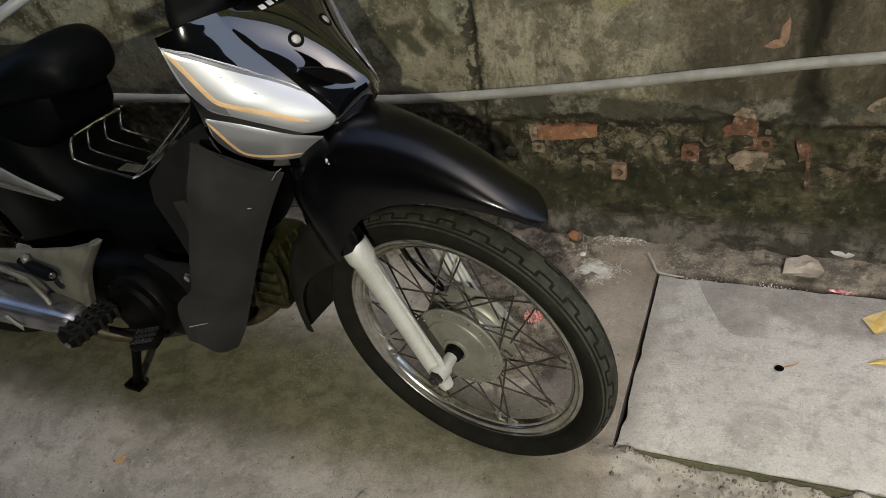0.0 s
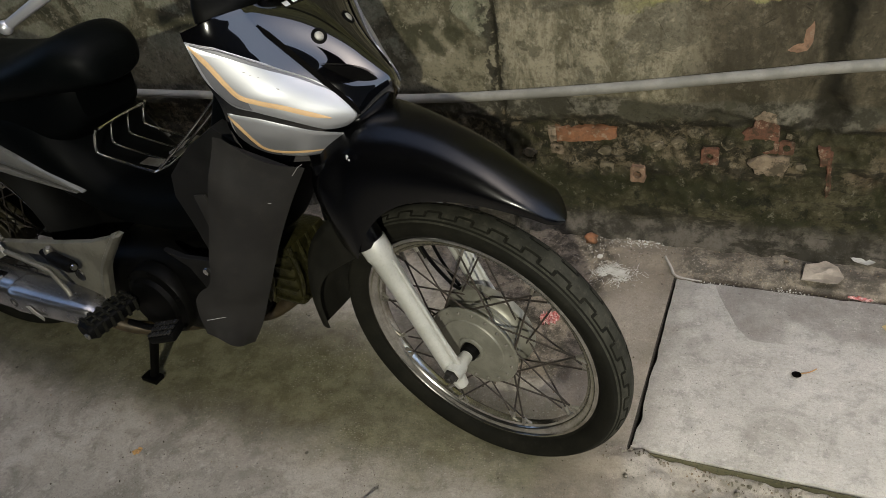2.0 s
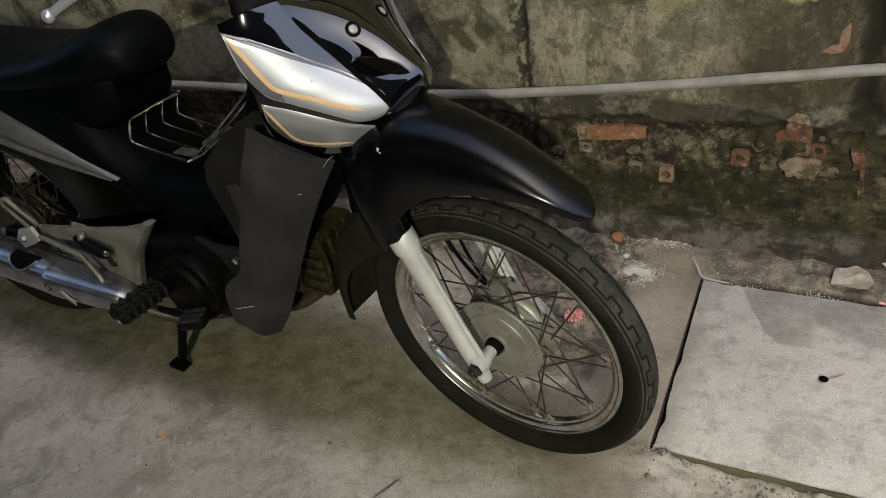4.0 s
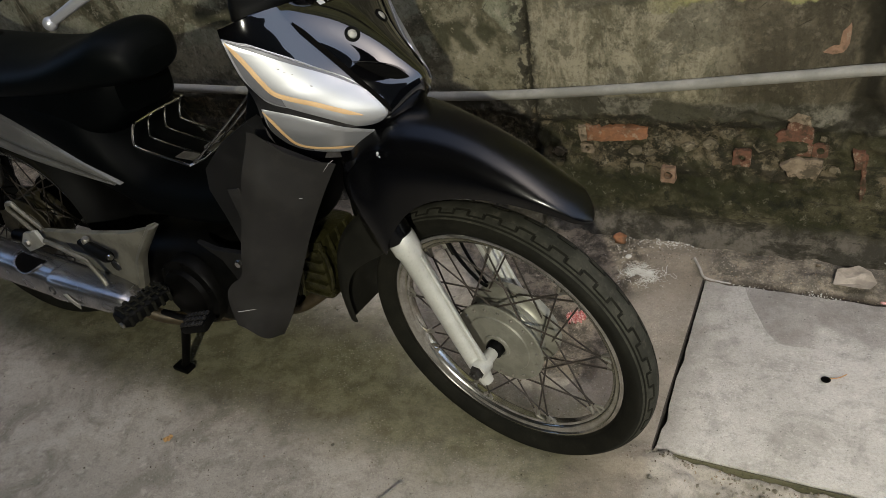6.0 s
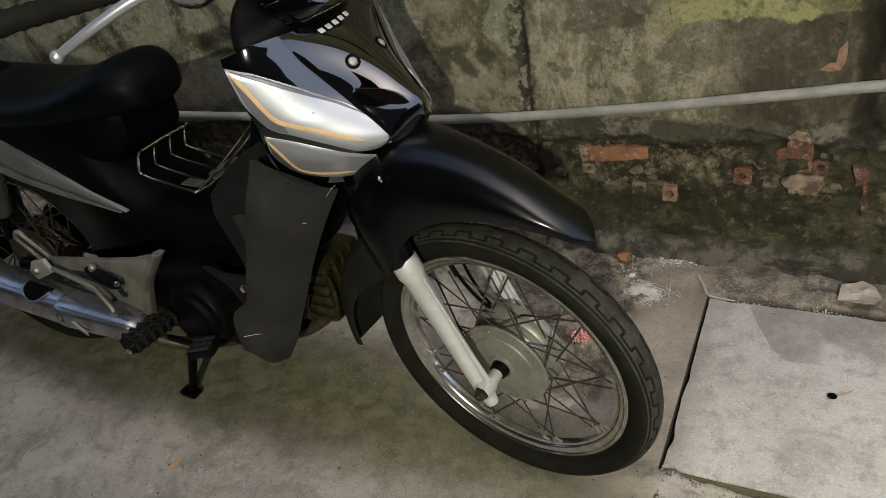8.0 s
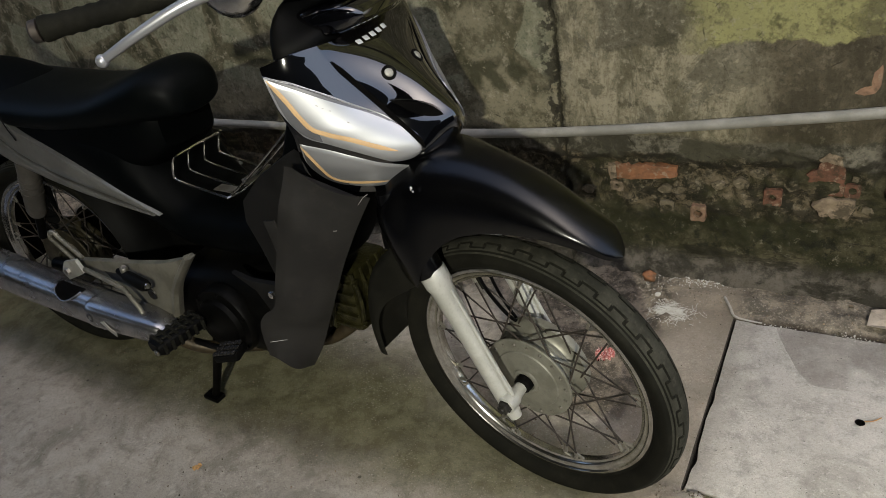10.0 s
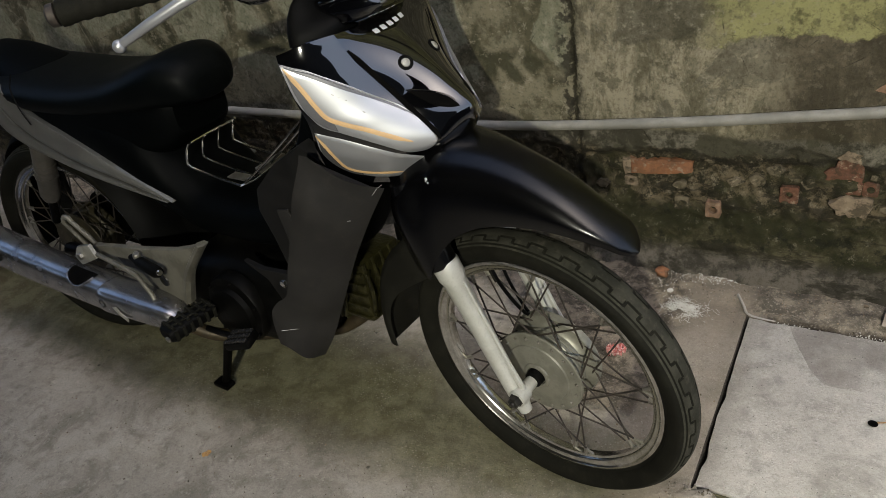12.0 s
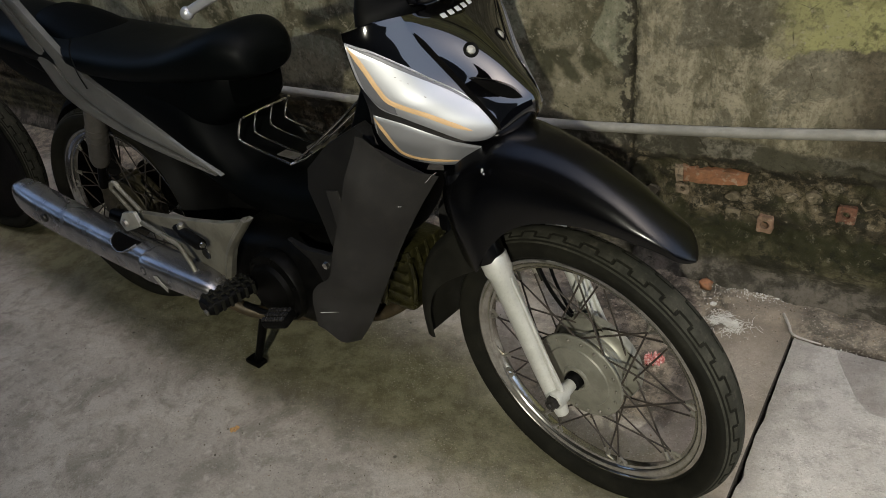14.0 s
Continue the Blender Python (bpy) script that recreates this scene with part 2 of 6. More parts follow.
def soft_concrete(name, tones, moss, damp):
    """Trodden concrete in soft clouds, with a few pocks; mossy along the wheels, with shade under the bike painted in,
    or damp along the wall.
    """
    m = Nodes(name)
    times = lambda p, q: m.math("MULTIPLY", p, q)
    x, y, z = m.axes()
    light, mid, dark = tones
    col = m.mix(m.ramp(m.noise(2.6, 7, 0.62, distort=0.5), 0.36, 0.64), light, mid)
    col = m.mix(times(m.ramp(m.noise(7.5, 8, 0.68, distort=0.7), 0.47, 0.66), 0.75), col, dark)
    col = m.mix(times(m.ramp(m.noise(23, 8, 0.72), 0.48, 0.66), 0.45), col, tuple(c * 0.62 for c in dark))
    col = m.mix(times(m.ramp(m.noise(34, 7, 0.72), 0.54, 0.66), 0.45), col, tuple(min(0.8, c * 1.22) for c in light))
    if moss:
        # Green moss strip; its dark tone also stands in for shade along the bike.
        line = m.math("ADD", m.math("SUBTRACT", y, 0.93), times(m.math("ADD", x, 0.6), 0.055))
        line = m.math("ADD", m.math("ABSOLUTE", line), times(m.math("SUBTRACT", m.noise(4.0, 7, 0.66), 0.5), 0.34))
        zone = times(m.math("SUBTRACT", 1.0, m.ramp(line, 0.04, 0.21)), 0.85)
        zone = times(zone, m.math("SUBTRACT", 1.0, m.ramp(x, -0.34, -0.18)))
        # Dirt stain under the bike that also paints in the shade there.
        dirt_shade = m.math("ADD", m.math("ABSOLUTE", m.math("ADD", m.math("SUBTRACT", y, 1.00), times(m.math("ADD", x, 1.2), 0.06))), times(m.math("SUBTRACT", m.noise(3.2, 8, 0.68, distort=0.5), 0.5), 0.42))
        dirt_shade = times(m.math("SUBTRACT", 1.0, m.ramp(dirt_shade, 0.10, 0.28)), m.math("SUBTRACT", 1.0, m.ramp(m.math("ADD", x, times(m.math("SUBTRACT", m.noise(2.6, 6, 0.62), 0.5), 0.5)), -1.0, -0.66)))
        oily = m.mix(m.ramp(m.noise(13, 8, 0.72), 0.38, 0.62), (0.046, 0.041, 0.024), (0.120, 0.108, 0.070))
        col = m.mix(times(dirt_shade, 0.85), col, oily)
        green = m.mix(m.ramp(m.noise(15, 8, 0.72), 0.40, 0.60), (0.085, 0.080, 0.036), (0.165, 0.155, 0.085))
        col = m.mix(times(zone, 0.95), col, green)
        back = m.ramp(m.math("ADD", y, times(m.math("SUBTRACT", m.noise(6, 7, 0.7), 0.5), 0.25)), 1.36, 1.52)
        soot = m.mix(m.ramp(m.noise(18, 8, 0.74), 0.42, 0.6), (0.040, 0.033, 0.022), (0.205, 0.170, 0.126))
        soot = m.mix(times(m.ramp(m.noise(48, 7, 0.75), 0.52, 0.62), 0.6), soot, (0.028, 0.022, 0.014))
        soot = m.mix(times(m.ramp(m.noise(64, 6, 0.72), 0.58, 0.66), 0.5), soot, (0.42, 0.37, 0.29))
        col = m.mix(times(back, 0.85), col, soot)
        rough_zone = times(m.ramp(m.math("ADD", y, times(m.math("SUBTRACT", m.noise(5, 7, 0.7), 0.5), 0.3)), 1.06, 1.14), m.ramp(x, -0.80, -0.60))
        rough_zone = times(rough_zone, m.math("SUBTRACT", 1.0, m.ramp(x, -0.38, -0.30)))
        col = m.mix(times(rough_zone, 0.92), col, soot)
        strip = times(m.ramp(x, -0.38, -0.33), m.math("SUBTRACT", 1.0, m.ramp(x, -0.21, -0.18)))
        tan = m.mix(m.ramp(m.noise(9, 7, 0.7), 0.4, 0.6), (0.245, 0.205, 0.158), (0.165, 0.138, 0.106))
        col = m.mix(times(strip, 0.6), col, tan)
        rift = m.math("ABSOLUTE", m.math("ADD", m.math("SUBTRACT", y, 1.530), times(m.math("SUBTRACT", m.noise(16, 6, 0.7), 0.5), 0.03)))
        rift = times(m.math("SUBTRACT", 1.0, m.ramp(rift, 0.006, 0.018)), m.ramp(x, -0.20, -0.05))
        col = m.mix(times(rift, 0.9), col, (0.028, 0.019, 0.012))
        # Black painted into the slab's side gap to deepen its shade.
        slit = m.math("SUBTRACT", 1.0, m.ramp(m.math("ABSOLUTE", m.math("ADD", x, 0.199)), 0.0025, 0.004))
        slit = times(slit, times(m.ramp(y, 0.97, 0.98), m.math("SUBTRACT", 1.0, m.ramp(y, 1.525, 1.535))))
        col = m.mix(times(slit, 0.95), col, (0.012, 0.010, 0.008))
    if damp:
        sweep = times(m.math("POWER", m.math("MAXIMUM", times(x, -1.0), 0.0), 1.6), 6.8)
        edge = m.math("SUBTRACT", m.math("SUBTRACT", y, sweep), 1.335)
        edge = m.math("ADD", edge, times(m.math("SUBTRACT", m.noise(9, 5, 0.6), 0.5), 0.035))
        drift = m.math("ADD", edge, times(m.math("SUBTRACT", m.noise(4.0, 7, 0.66), 0.5), 0.30))
        film = m.math("MAXIMUM", times(m.ramp(edge, 0.0, 0.004), m.math("SUBTRACT", 1.0, m.ramp(x, 0.045, 0.075))), m.ramp(drift, 0.03, 0.10))
        wet = m.mix(m.ramp(m.noise(12, 7, 0.7), 0.35, 0.65), (0.20, 0.182, 0.162), (0.33, 0.305, 0.272))
        col = m.mix(times(times(film, m.ramp(edge, -0.02, 0.0)), 0.72), col, wet)
        # Darker towards the slab's left edge.
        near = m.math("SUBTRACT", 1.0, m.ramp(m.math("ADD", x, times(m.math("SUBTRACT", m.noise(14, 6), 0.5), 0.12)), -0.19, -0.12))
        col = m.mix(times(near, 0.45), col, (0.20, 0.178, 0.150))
    pock = m.math("SUBTRACT", 1.0, m.ramp(m.cells(19), 0.05, 0.10))
    pock = times(pock, m.ramp(m.noise(5, 3), 0.52, 0.60))
    col = m.mix(times(pock, 0.8), col, (0.035, 0.030, 0.022))
    col = m.mix(times(m.ramp(m.noise(170, 4, 0.7), 0.48, 0.64), 0.22), col, tuple(c * 0.45 for c in dark))
    sand = m.noise(420, 3, 0.7)
    col = m.mix(times(m.ramp(sand, 0.54, 0.66), 0.30), col, tuple(c * 0.5 for c in dark))
    col = m.mix(times(m.ramp(m.noise(330, 3, 0.7), 0.60, 0.70), 0.30), col, tuple(min(0.85, c * 1.35) for c in light))
    chip = times(m.math("SUBTRACT", 1.0, m.ramp(m.cells(70), 0.06, 0.13)), m.ramp(m.noise(9, 3), 0.42, 0.56))
    col = m.mix(times(chip, 0.7), col, (0.045, 0.040, 0.032))
    m.bump(m.noise(11, 7, 0.68), 0.20, 0.010)
    grit = times(m.math('SUBTRACT', 1.0, m.ramp(m.cells(120), 0.10, 0.30)), m.ramp(m.noise(6, 4), 0.45, 0.58))
    col = m.mix(times(grit, 0.30), col, tuple(min(0.85, c * 1.3) for c in light))
    m.bump(m.noise(60, 6, 0.72), 0.70, 0.004)
    m.bump(sand, 0.40, 0.0012)
    m.bump(grit, 0.5, 0.0025)
    m.bump(chip, -0.5, 0.002)
    return m.done(col, 0.86, spec=0.3)


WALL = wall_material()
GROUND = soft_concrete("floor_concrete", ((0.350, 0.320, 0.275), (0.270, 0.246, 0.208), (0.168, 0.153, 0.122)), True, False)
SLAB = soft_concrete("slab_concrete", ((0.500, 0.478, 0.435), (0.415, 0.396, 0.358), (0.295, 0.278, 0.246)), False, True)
SLAB_EDGE = concrete("mossy_concrete", (0.105, 0.098, 0.056), (0.060, 0.057, 0.032), (0.035, 0.032, 0.018))
# Kept dark so the added unseen surfaces return little bounce light.
UNSEEN_PLASTER = concrete("unseen_plaster", (0.095, 0.088, 0.075), (0.070, 0.065, 0.055), (0.045, 0.041, 0.035))


def grimed(name, a, b, grime, amount):
    """Fired clay or mortar, half lost under moss and dirt."""
    m = Nodes(name)
    col = m.mix(m.ramp(m.noise(34, 7, 0.72), 0.40, 0.62), a, b)
    col = m.mix(m.math("MULTIPLY", m.ramp(m.noise(60, 6, 0.7), 0.55, 0.64), 0.5), col, (0.30, 0.25, 0.18))
    col = m.mix(m.math("MULTIPLY", m.ramp(m.noise(21, 8, 0.75), 0.48, 0.58), amount), col, grime)
    m.bump(m.noise(70, 7, 0.75), 0.8, 0.004)
    return m.done(col, 0.92, spec=0.2)


BRICK = grimed("fired_clay", (0.245, 0.112, 0.055), (0.180, 0.086, 0.046), (0.060, 0.042, 0.024), 0.38)
OLD_BRICK = grimed("sooty_clay", (0.135, 0.062, 0.038), (0.078, 0.043, 0.027), (0.034, 0.028, 0.017), 0.7)
PALE_BRICK = grimed("pale_mortar", (0.215, 0.165, 0.112), (0.140, 0.108, 0.074), (0.036, 0.031, 0.019), 0.75)
ROSE_BRICK = grimed("faded_clay", (0.250, 0.150, 0.095), (0.185, 0.115, 0.075), (0.070, 0.056, 0.036), 0.5)
MORTAR = grimed("dirty_mortar", (0.135, 0.112, 0.074), (0.072, 0.061, 0.038), (0.022, 0.020, 0.011), 0.9)
PVC = worn("grey_plastic_pipe", (0.23, 0.222, 0.195), (0.165, 0.16, 0.138), 14, (0.5, 0.65), bump=0.05, dust=0.4, spec=0.3)
# Black that paints in the shade inside holes, slots and grooves.
DEEP = worn("dark_hollow", (0.0010, 0.0009, 0.0008), (0.002, 0.0018, 0.0015), 30, (0.9, 0.95), bump=0.0, spec=0.05)
GLOSS = worn("black_gloss_paint", (0.0006, 0.0006, 0.0009), (0.0009, 0.0009, 0.0013), 8, (0.03, 0.06), bump=0.0, coat=1.0, dust=0.001, spec=0.5)
GLOSS.node_tree.nodes["Principled BSDF"].inputs["Coat IOR"].default_value = 1.62
GLOSS.node_tree.nodes["Principled BSDF"].inputs["Coat Roughness"].default_value = 0.025
SATIN = worn("black_satin_plastic", (0.0005, 0.0008, 0.0009), (0.0009, 0.0012, 0.0013), 10, (0.48, 0.60), bump=0.04, dust=0.001, spec=0.045)
FENDERP = worn("scuffed_black_plastic", (0.0004, 0.0004, 0.0006), (0.0007, 0.0007, 0.001), 10, (0.19, 0.30), bump=0.05, grain=500, dust=0.0008, spec=0.36)
MATT = worn("black_matt_plastic", (0.0013, 0.0013, 0.0013), (0.0026, 0.0026, 0.0024), 16, (0.5, 0.65), bump=0.08, dust=0.006, spec=0.07)
GREYP = worn("dark_grey_plastic", (0.0130, 0.0122, 0.0118), (0.0185, 0.0175, 0.0165), 12, (0.5, 0.62), bump=0.10, grain=420, dust=0.03, spec=0.2)
INNERP = worn("charcoal_inner_plastic", (0.0050, 0.0048, 0.0047), (0.0078, 0.0075, 0.0072), 14, (0.5, 0.62), bump=0.08, dust=0.02, spec=0.15)
SEATV = worn("black_seat_vinyl", (0.0007, 0.0012, 0.0013), (0.0013, 0.0018, 0.0019), 14, (0.42, 0.55), bump=0.12, grain=600, dust=0.001, spec=0.07)
silver = Nodes("silver_metallic_paint")
SILVER = silver.done(silver.mix(silver.noise(6.0, 4), (0.42, 0.425, 0.445), (0.36, 0.365, 0.38)), 0.38, 0.72, 0.12)
PEWTER = worn("dark_silver_paint", (0.055, 0.054, 0.056), (0.042, 0.041, 0.043), 9, (0.40, 0.5), metal=0.2, bump=0.02, dust=0.03, spec=0.35)
SCUFF = worn("grey_scuff", (0.23, 0.22, 0.21), (0.16, 0.155, 0.15), 60, (0.5, 0.6), bump=0.05)
FILM = worn("grey_metal_film", (0.13, 0.13, 0.14), (0.10, 0.10, 0.108), 9, (0.34, 0.44), metal=0.4, bump=0.02)
GOLD = worn("gold_stripe_film", (0.52, 0.345, 0.175), (0.46, 0.30, 0.15), 20, (0.3, 0.4), bump=0.0)
TAILP = worn("tail_silver_paint", (0.125, 0.124, 0.114), (0.092, 0.091, 0.084), 9, (0.26, 0.38), metal=0.3, bump=0.02, coat=0.15, dust=0.05)
CHROME = worn("worn_chrome", (0.74, 0.73, 0.70), (0.62, 0.60, 0.56), 30, (0.12, 0.28), metal=1.0, bump=0.05, dust=0.15)
STEEL = worn("dull_steel", (0.30, 0.285, 0.25), (0.20, 0.185, 0.155), 40, (0.35, 0.55), metal=0.9, bump=0.15, dust=0.3)
ALLOY = worn("painted_alloy", (0.47, 0.47, 0.435), (0.40, 0.40, 0.365), 18, (0.36, 0.48), metal=0.35, bump=0.06, dust=0.10)
HUBM = worn("dusty_cast_hub", (0.225, 0.22, 0.182), (0.17, 0.165, 0.135), 26, (0.40, 0.58), metal=0.45, bump=0.12, dust=0.2)
DRUM = worn("oily_drum", (0.040, 0.034, 0.018), (0.020, 0.017, 0.010), 30, (0.4, 0.6), metal=0.4, bump=0.2, dust=0.06)
RIMM = worn("aged_rim_steel", (0.56, 0.55, 0.52), (0.40, 0.39, 0.36), 34, (0.10, 0.28), metal=0.98, bump=0.06, dust=0.14)
SPOKEM = worn("rusty_spoke_steel", (0.050, 0.040, 0.032), (0.026, 0.022, 0.019), 60, (0.5, 0.7), metal=0.4, bump=0.2)
RUBBER = worn("tyre_rubber", (0.0062, 0.0060, 0.0042), (0.0098, 0.0094, 0.0066), 20, (0.75, 0.9), bump=0.2, grain=300, dust=0.02, spec=0.10)
TREAD = worn("dusty_tread_rubber", (0.019, 0.0188, 0.0138), (0.033, 0.0322, 0.0245), 24, (0.8, 0.92), bump=0.35, grain=240, dust=0.12, spec=0.15)
DARKSTEEL = worn("dark_oily_steel", (0.030, 0.028, 0.024), (0.016, 0.015, 0.013), 50, (0.35, 0.5), metal=0.6, bump=0.1, dust=0.05)
LUGM = worn("bright_alloy_lug", (0.34, 0.335, 0.30), (0.27, 0.262, 0.23), 30, (0.4, 0.55), metal=0.4, bump=0.1, dust=0.12)
CAST = worn("oily_cast_engine", (0.040, 0.037, 0.013), (0.014, 0.013, 0.004), 60, (0.22, 0.48), metal=0.55, bump=0.7, grain=180, dust=0.05)
BLACKENG = worn("black_engine_paint", (0.0012, 0.0012, 0.0011), (0.0024, 0.0023, 0.002), 30, (0.35, 0.55), bump=0.15, dust=0.006, spec=0.07)
EXHAUST = worn("heat_stained_pipe", (0.055, 0.040, 0.020), (0.032, 0.024, 0.013), 26, (0.4, 0.6), metal=0.5, bump=0.15, dust=0.12)
MUFFLER = worn("scuffed_chrome_cover", (0.42, 0.415, 0.42), (0.27, 0.265, 0.27), 16, (0.19, 0.33), metal=0.92, bump=0.03, dust=0.18)
STEPM = worn("grey_step_paint", (0.160, 0.152, 0.122), (0.105, 0.099, 0.078), 20, (0.4, 0.55), metal=0.25, bump=0.1, dust=0.18)
BOOT = worn("faded_shock_cover", (0.058, 0.052, 0.044), (0.040, 0.036, 0.031), 24, (0.6, 0.75), bump=0.1, dust=0.10)
WHITE = worn("off_white_paper", (0.50, 0.49, 0.45), (0.40, 0.385, 0.34), 40, (0.8, 0.9), bump=0.1)
LETTER = worn("white_mark_film", (0.46, 0.46, 0.47), (0.38, 0.38, 0.39), 40, (0.4, 0.5), bump=0.0)
PINK = worn("crumpled_red_foil", (0.52, 0.15, 0.14), (0.80, 0.56, 0.52), 130, (0.15, 0.35), metal=0.35, bump=0.2)
PAPER = worn("dirty_tan_paper", (0.36, 0.31, 0.25), (0.25, 0.215, 0.17), 40, (0.8, 0.9), bump=0.2, dust=0.3)
YELLOW = worn("dry_yellow_leaf", (0.52, 0.37, 0.10), (0.46, 0.36, 0.20), 30, (0.6, 0.7), bump=0.2)
ROUGHCAST = grimed("broken_concrete", (0.27, 0.245, 0.20), (0.17, 0.155, 0.125), (0.060, 0.055, 0.034), 0.6)
FLAP = worn("dusty_black_flap", (0.0062, 0.0060, 0.0042), (0.0095, 0.0092, 0.0066), 16, (0.6, 0.75), bump=0.08, dust=0.03, spec=0.15)
TAN = worn("tan_leaf", (0.42, 0.24, 0.08), (0.34, 0.18, 0.07), 50, (0.6, 0.7), bump=0.2)


# ---- mesh helpers ----
def part(name, bm, material, parent=None, label="", at=None, sharp=38):
    """One bmesh as one mesh object, under a thing or a part."""
    for e in bm.edges:
        if len(e.link_faces) == 2 and e.calc_face_angle(0.0) > radians(sharp):
            e.smooth = False
    for fc in bm.faces:
        fc.smooth = True
    data = bpy.data.meshes.new(name)
    bm.to_mesh(data)
    bm.free()
    data.materials.append(material)
    ob = new(name, data)
    if parent:
        ob.parent = parent
    if at is not None:
        ob.matrix_basis = at
    if label:
        tagged(ob, label=label)
    return ob


def share(name, data, parent, at, label=""):
    ob = new(name, data)
    ob.parent = parent
    ob.matrix_basis = at
    return tagged(ob, label=label) if label else ob


def loft(rings, closed=True, caps=True, bm=None):
    bm = bm or bmesh.new()
    rows = [[bm.verts.new(p) for p in ring] for ring in rings]
    n = len(rows[0])
    for a, b in zip(rows, rows[1:]):
        for i in range(n if closed else n - 1):
            j = (i + 1) % n
            bm.faces.new((a[i], a[j], b[j], b[i]))
    if caps and closed:
        bm.faces.new(rows[0][::-1])
        bm.faces.new(rows[-1])
    bmesh.ops.recalc_face_normals(bm, faces=bm.faces)
    return bm


def spline(points, n):
    """A smooth run of n points through the given ones."""
    pts = [Vector(p) for p in points]
    pts = [pts[0] * 2 - pts[1]] + pts + [pts[-1] * 2 - pts[-2]]
    out = []
    spans = len(pts) - 3
    for k in range(n):
        u = k / (n - 1) * spans
        i = min(int(u), spans - 1)
        t = u - i
        a, b, c, d = pts[i:i + 4]
        out.append(0.5 * ((2 * b) + (c - a) * t + (2 * a - 5 * b + 4 * c - d) * t * t + (3 * b - a - 3 * c + d) * t ** 3))
    return out


def tube(points, radius, n=10, smooth=0, bm=None):
    """A tube along points; radius is one number or one for each point."""
    pts = spline(points, smooth) if smooth else [Vector(p) for p in points]
    if isinstance(radius, (tuple, list)):
        rad = [v.x for v in spline([(r, 0, 0) for r in radius], len(pts))] if smooth else list(radius)
    else:
        rad = [radius] * len(pts)
    rings, side = [], None
    for i, p in enumerate(pts):
        d = (pts[min(i + 1, len(pts) - 1)] - pts[max(i - 1, 0)]).normalized()
        if side is None:
            side = d.cross(Vector((0, 0, 1)) if abs(d.z) < 0.9 else Vector((1, 0, 0))).normalized()
        side = (side - d * side.dot(d)).normalized()
        up = d.cross(side)
        rings.append([p + (side * math.cos(a) + up * math.sin(a)) * rad[i] for a in (2 * math.pi * k / n for k in range(n))])
    return loft(rings, bm=bm)


def revolve(profile, n=48, closed=False, bm=None):
    """Turns a profile of (radius, y) round the y axis."""
    bm = bm or bmesh.new()
    rows = []
    for r, y in profile:
        if r < 1e-6:
            rows.append([bm.verts.new((0, y, 0))])
        else:
            rows.append([bm.verts.new((r * math.cos(2 * math.pi * k / n), y, r * math.sin(2 * math.pi * k / n))) for k in range(n)])
    pairs = list(zip(rows, rows[1:])) + ([(rows[-1], rows[0])] if closed else [])
    for a, b in pairs:
        for k in range(n):
            j = (k + 1) % n
            if len(a) == 1:
                bm.faces.new((a[0], b[j], b[k]))
            elif len(b) == 1:
                bm.faces.new((a[k], a[j], b[0]))
            else:
                bm.faces.new((a[k], a[j], b[j], b[k]))
    bmesh.ops.recalc_face_normals(bm, faces=bm.faces)
    return bm


def block(sx, sy, sz, bevel=0.0, at=(0, 0, 0), bm=None, seg=2):
    bm = bm or bmesh.new()
    made = bmesh.ops.create_cube(bm, size=1, matrix=Matrix.Translation(at) @ Matrix.Diagonal((sx, sy, sz, 1)))["verts"]
    if bevel:
        bmesh.ops.bevel(bm, geom=list({e for v in made for e in v.link_edges}), offset=bevel, segments=seg, affect="EDGES", profile=0.6)
    return bm


def plate(outline, depth, bevel=0.0):
    """A plate from an outline of (x, z), from y = 0 towards minus y."""
    bm = bmesh.new()
    base = bm.faces.new([bm.verts.new((x, 0, z)) for x, z in outline])
    up = bmesh.ops.extrude_face_region(bm, geom=[base])["geom"]
    top = [v for v in up if isinstance(v, bmesh.types.BMVert)]
    bmesh.ops.translate(bm, verts=top, vec=(0, -depth, 0))
    bmesh.ops.recalc_face_normals(bm, faces=bm.faces)
    if bevel:
        edges = [e for e in bm.edges if all(v in top for v in e.verts)]
        bmesh.ops.bevel(bm, geom=edges, offset=bevel, segments=2, affect="EDGES", profile=0.6)
    return bm


def superring(x, zc, hz, hy, yc=0.0, p=2.6, n=28):
    ring = []
    for k in range(n):
        a = 2 * math.pi * k / n
        c, s = math.cos(a), math.sin(a)
        ring.append((x, yc + hy * math.copysign(abs(c) ** (2 / p), c), zc + hz * math.copysign(abs(s) ** (2 / p), s)))
    return ring


def body_loft(rows, n=28, steps=0):
    """Super-ellipse rings (x, zc, hz, hy[, yc[, p]]) along x."""
    rows = [tuple(r) + (0.0, 2.6)[len(r) - 4:] if len(r) < 6 else tuple(r) for r in rows]
    if steps:
        a = spline([r[:3] for r in rows], steps)
        b = spline([r[3:6] for r in rows], steps)
        rows = [(*u, *v) for u, v in zip(a, b)]
    return loft([superring(r[0], r[1], max(r[2], 0.002), max(r[3], 0.002), r[4], r[5], n) for r in rows])


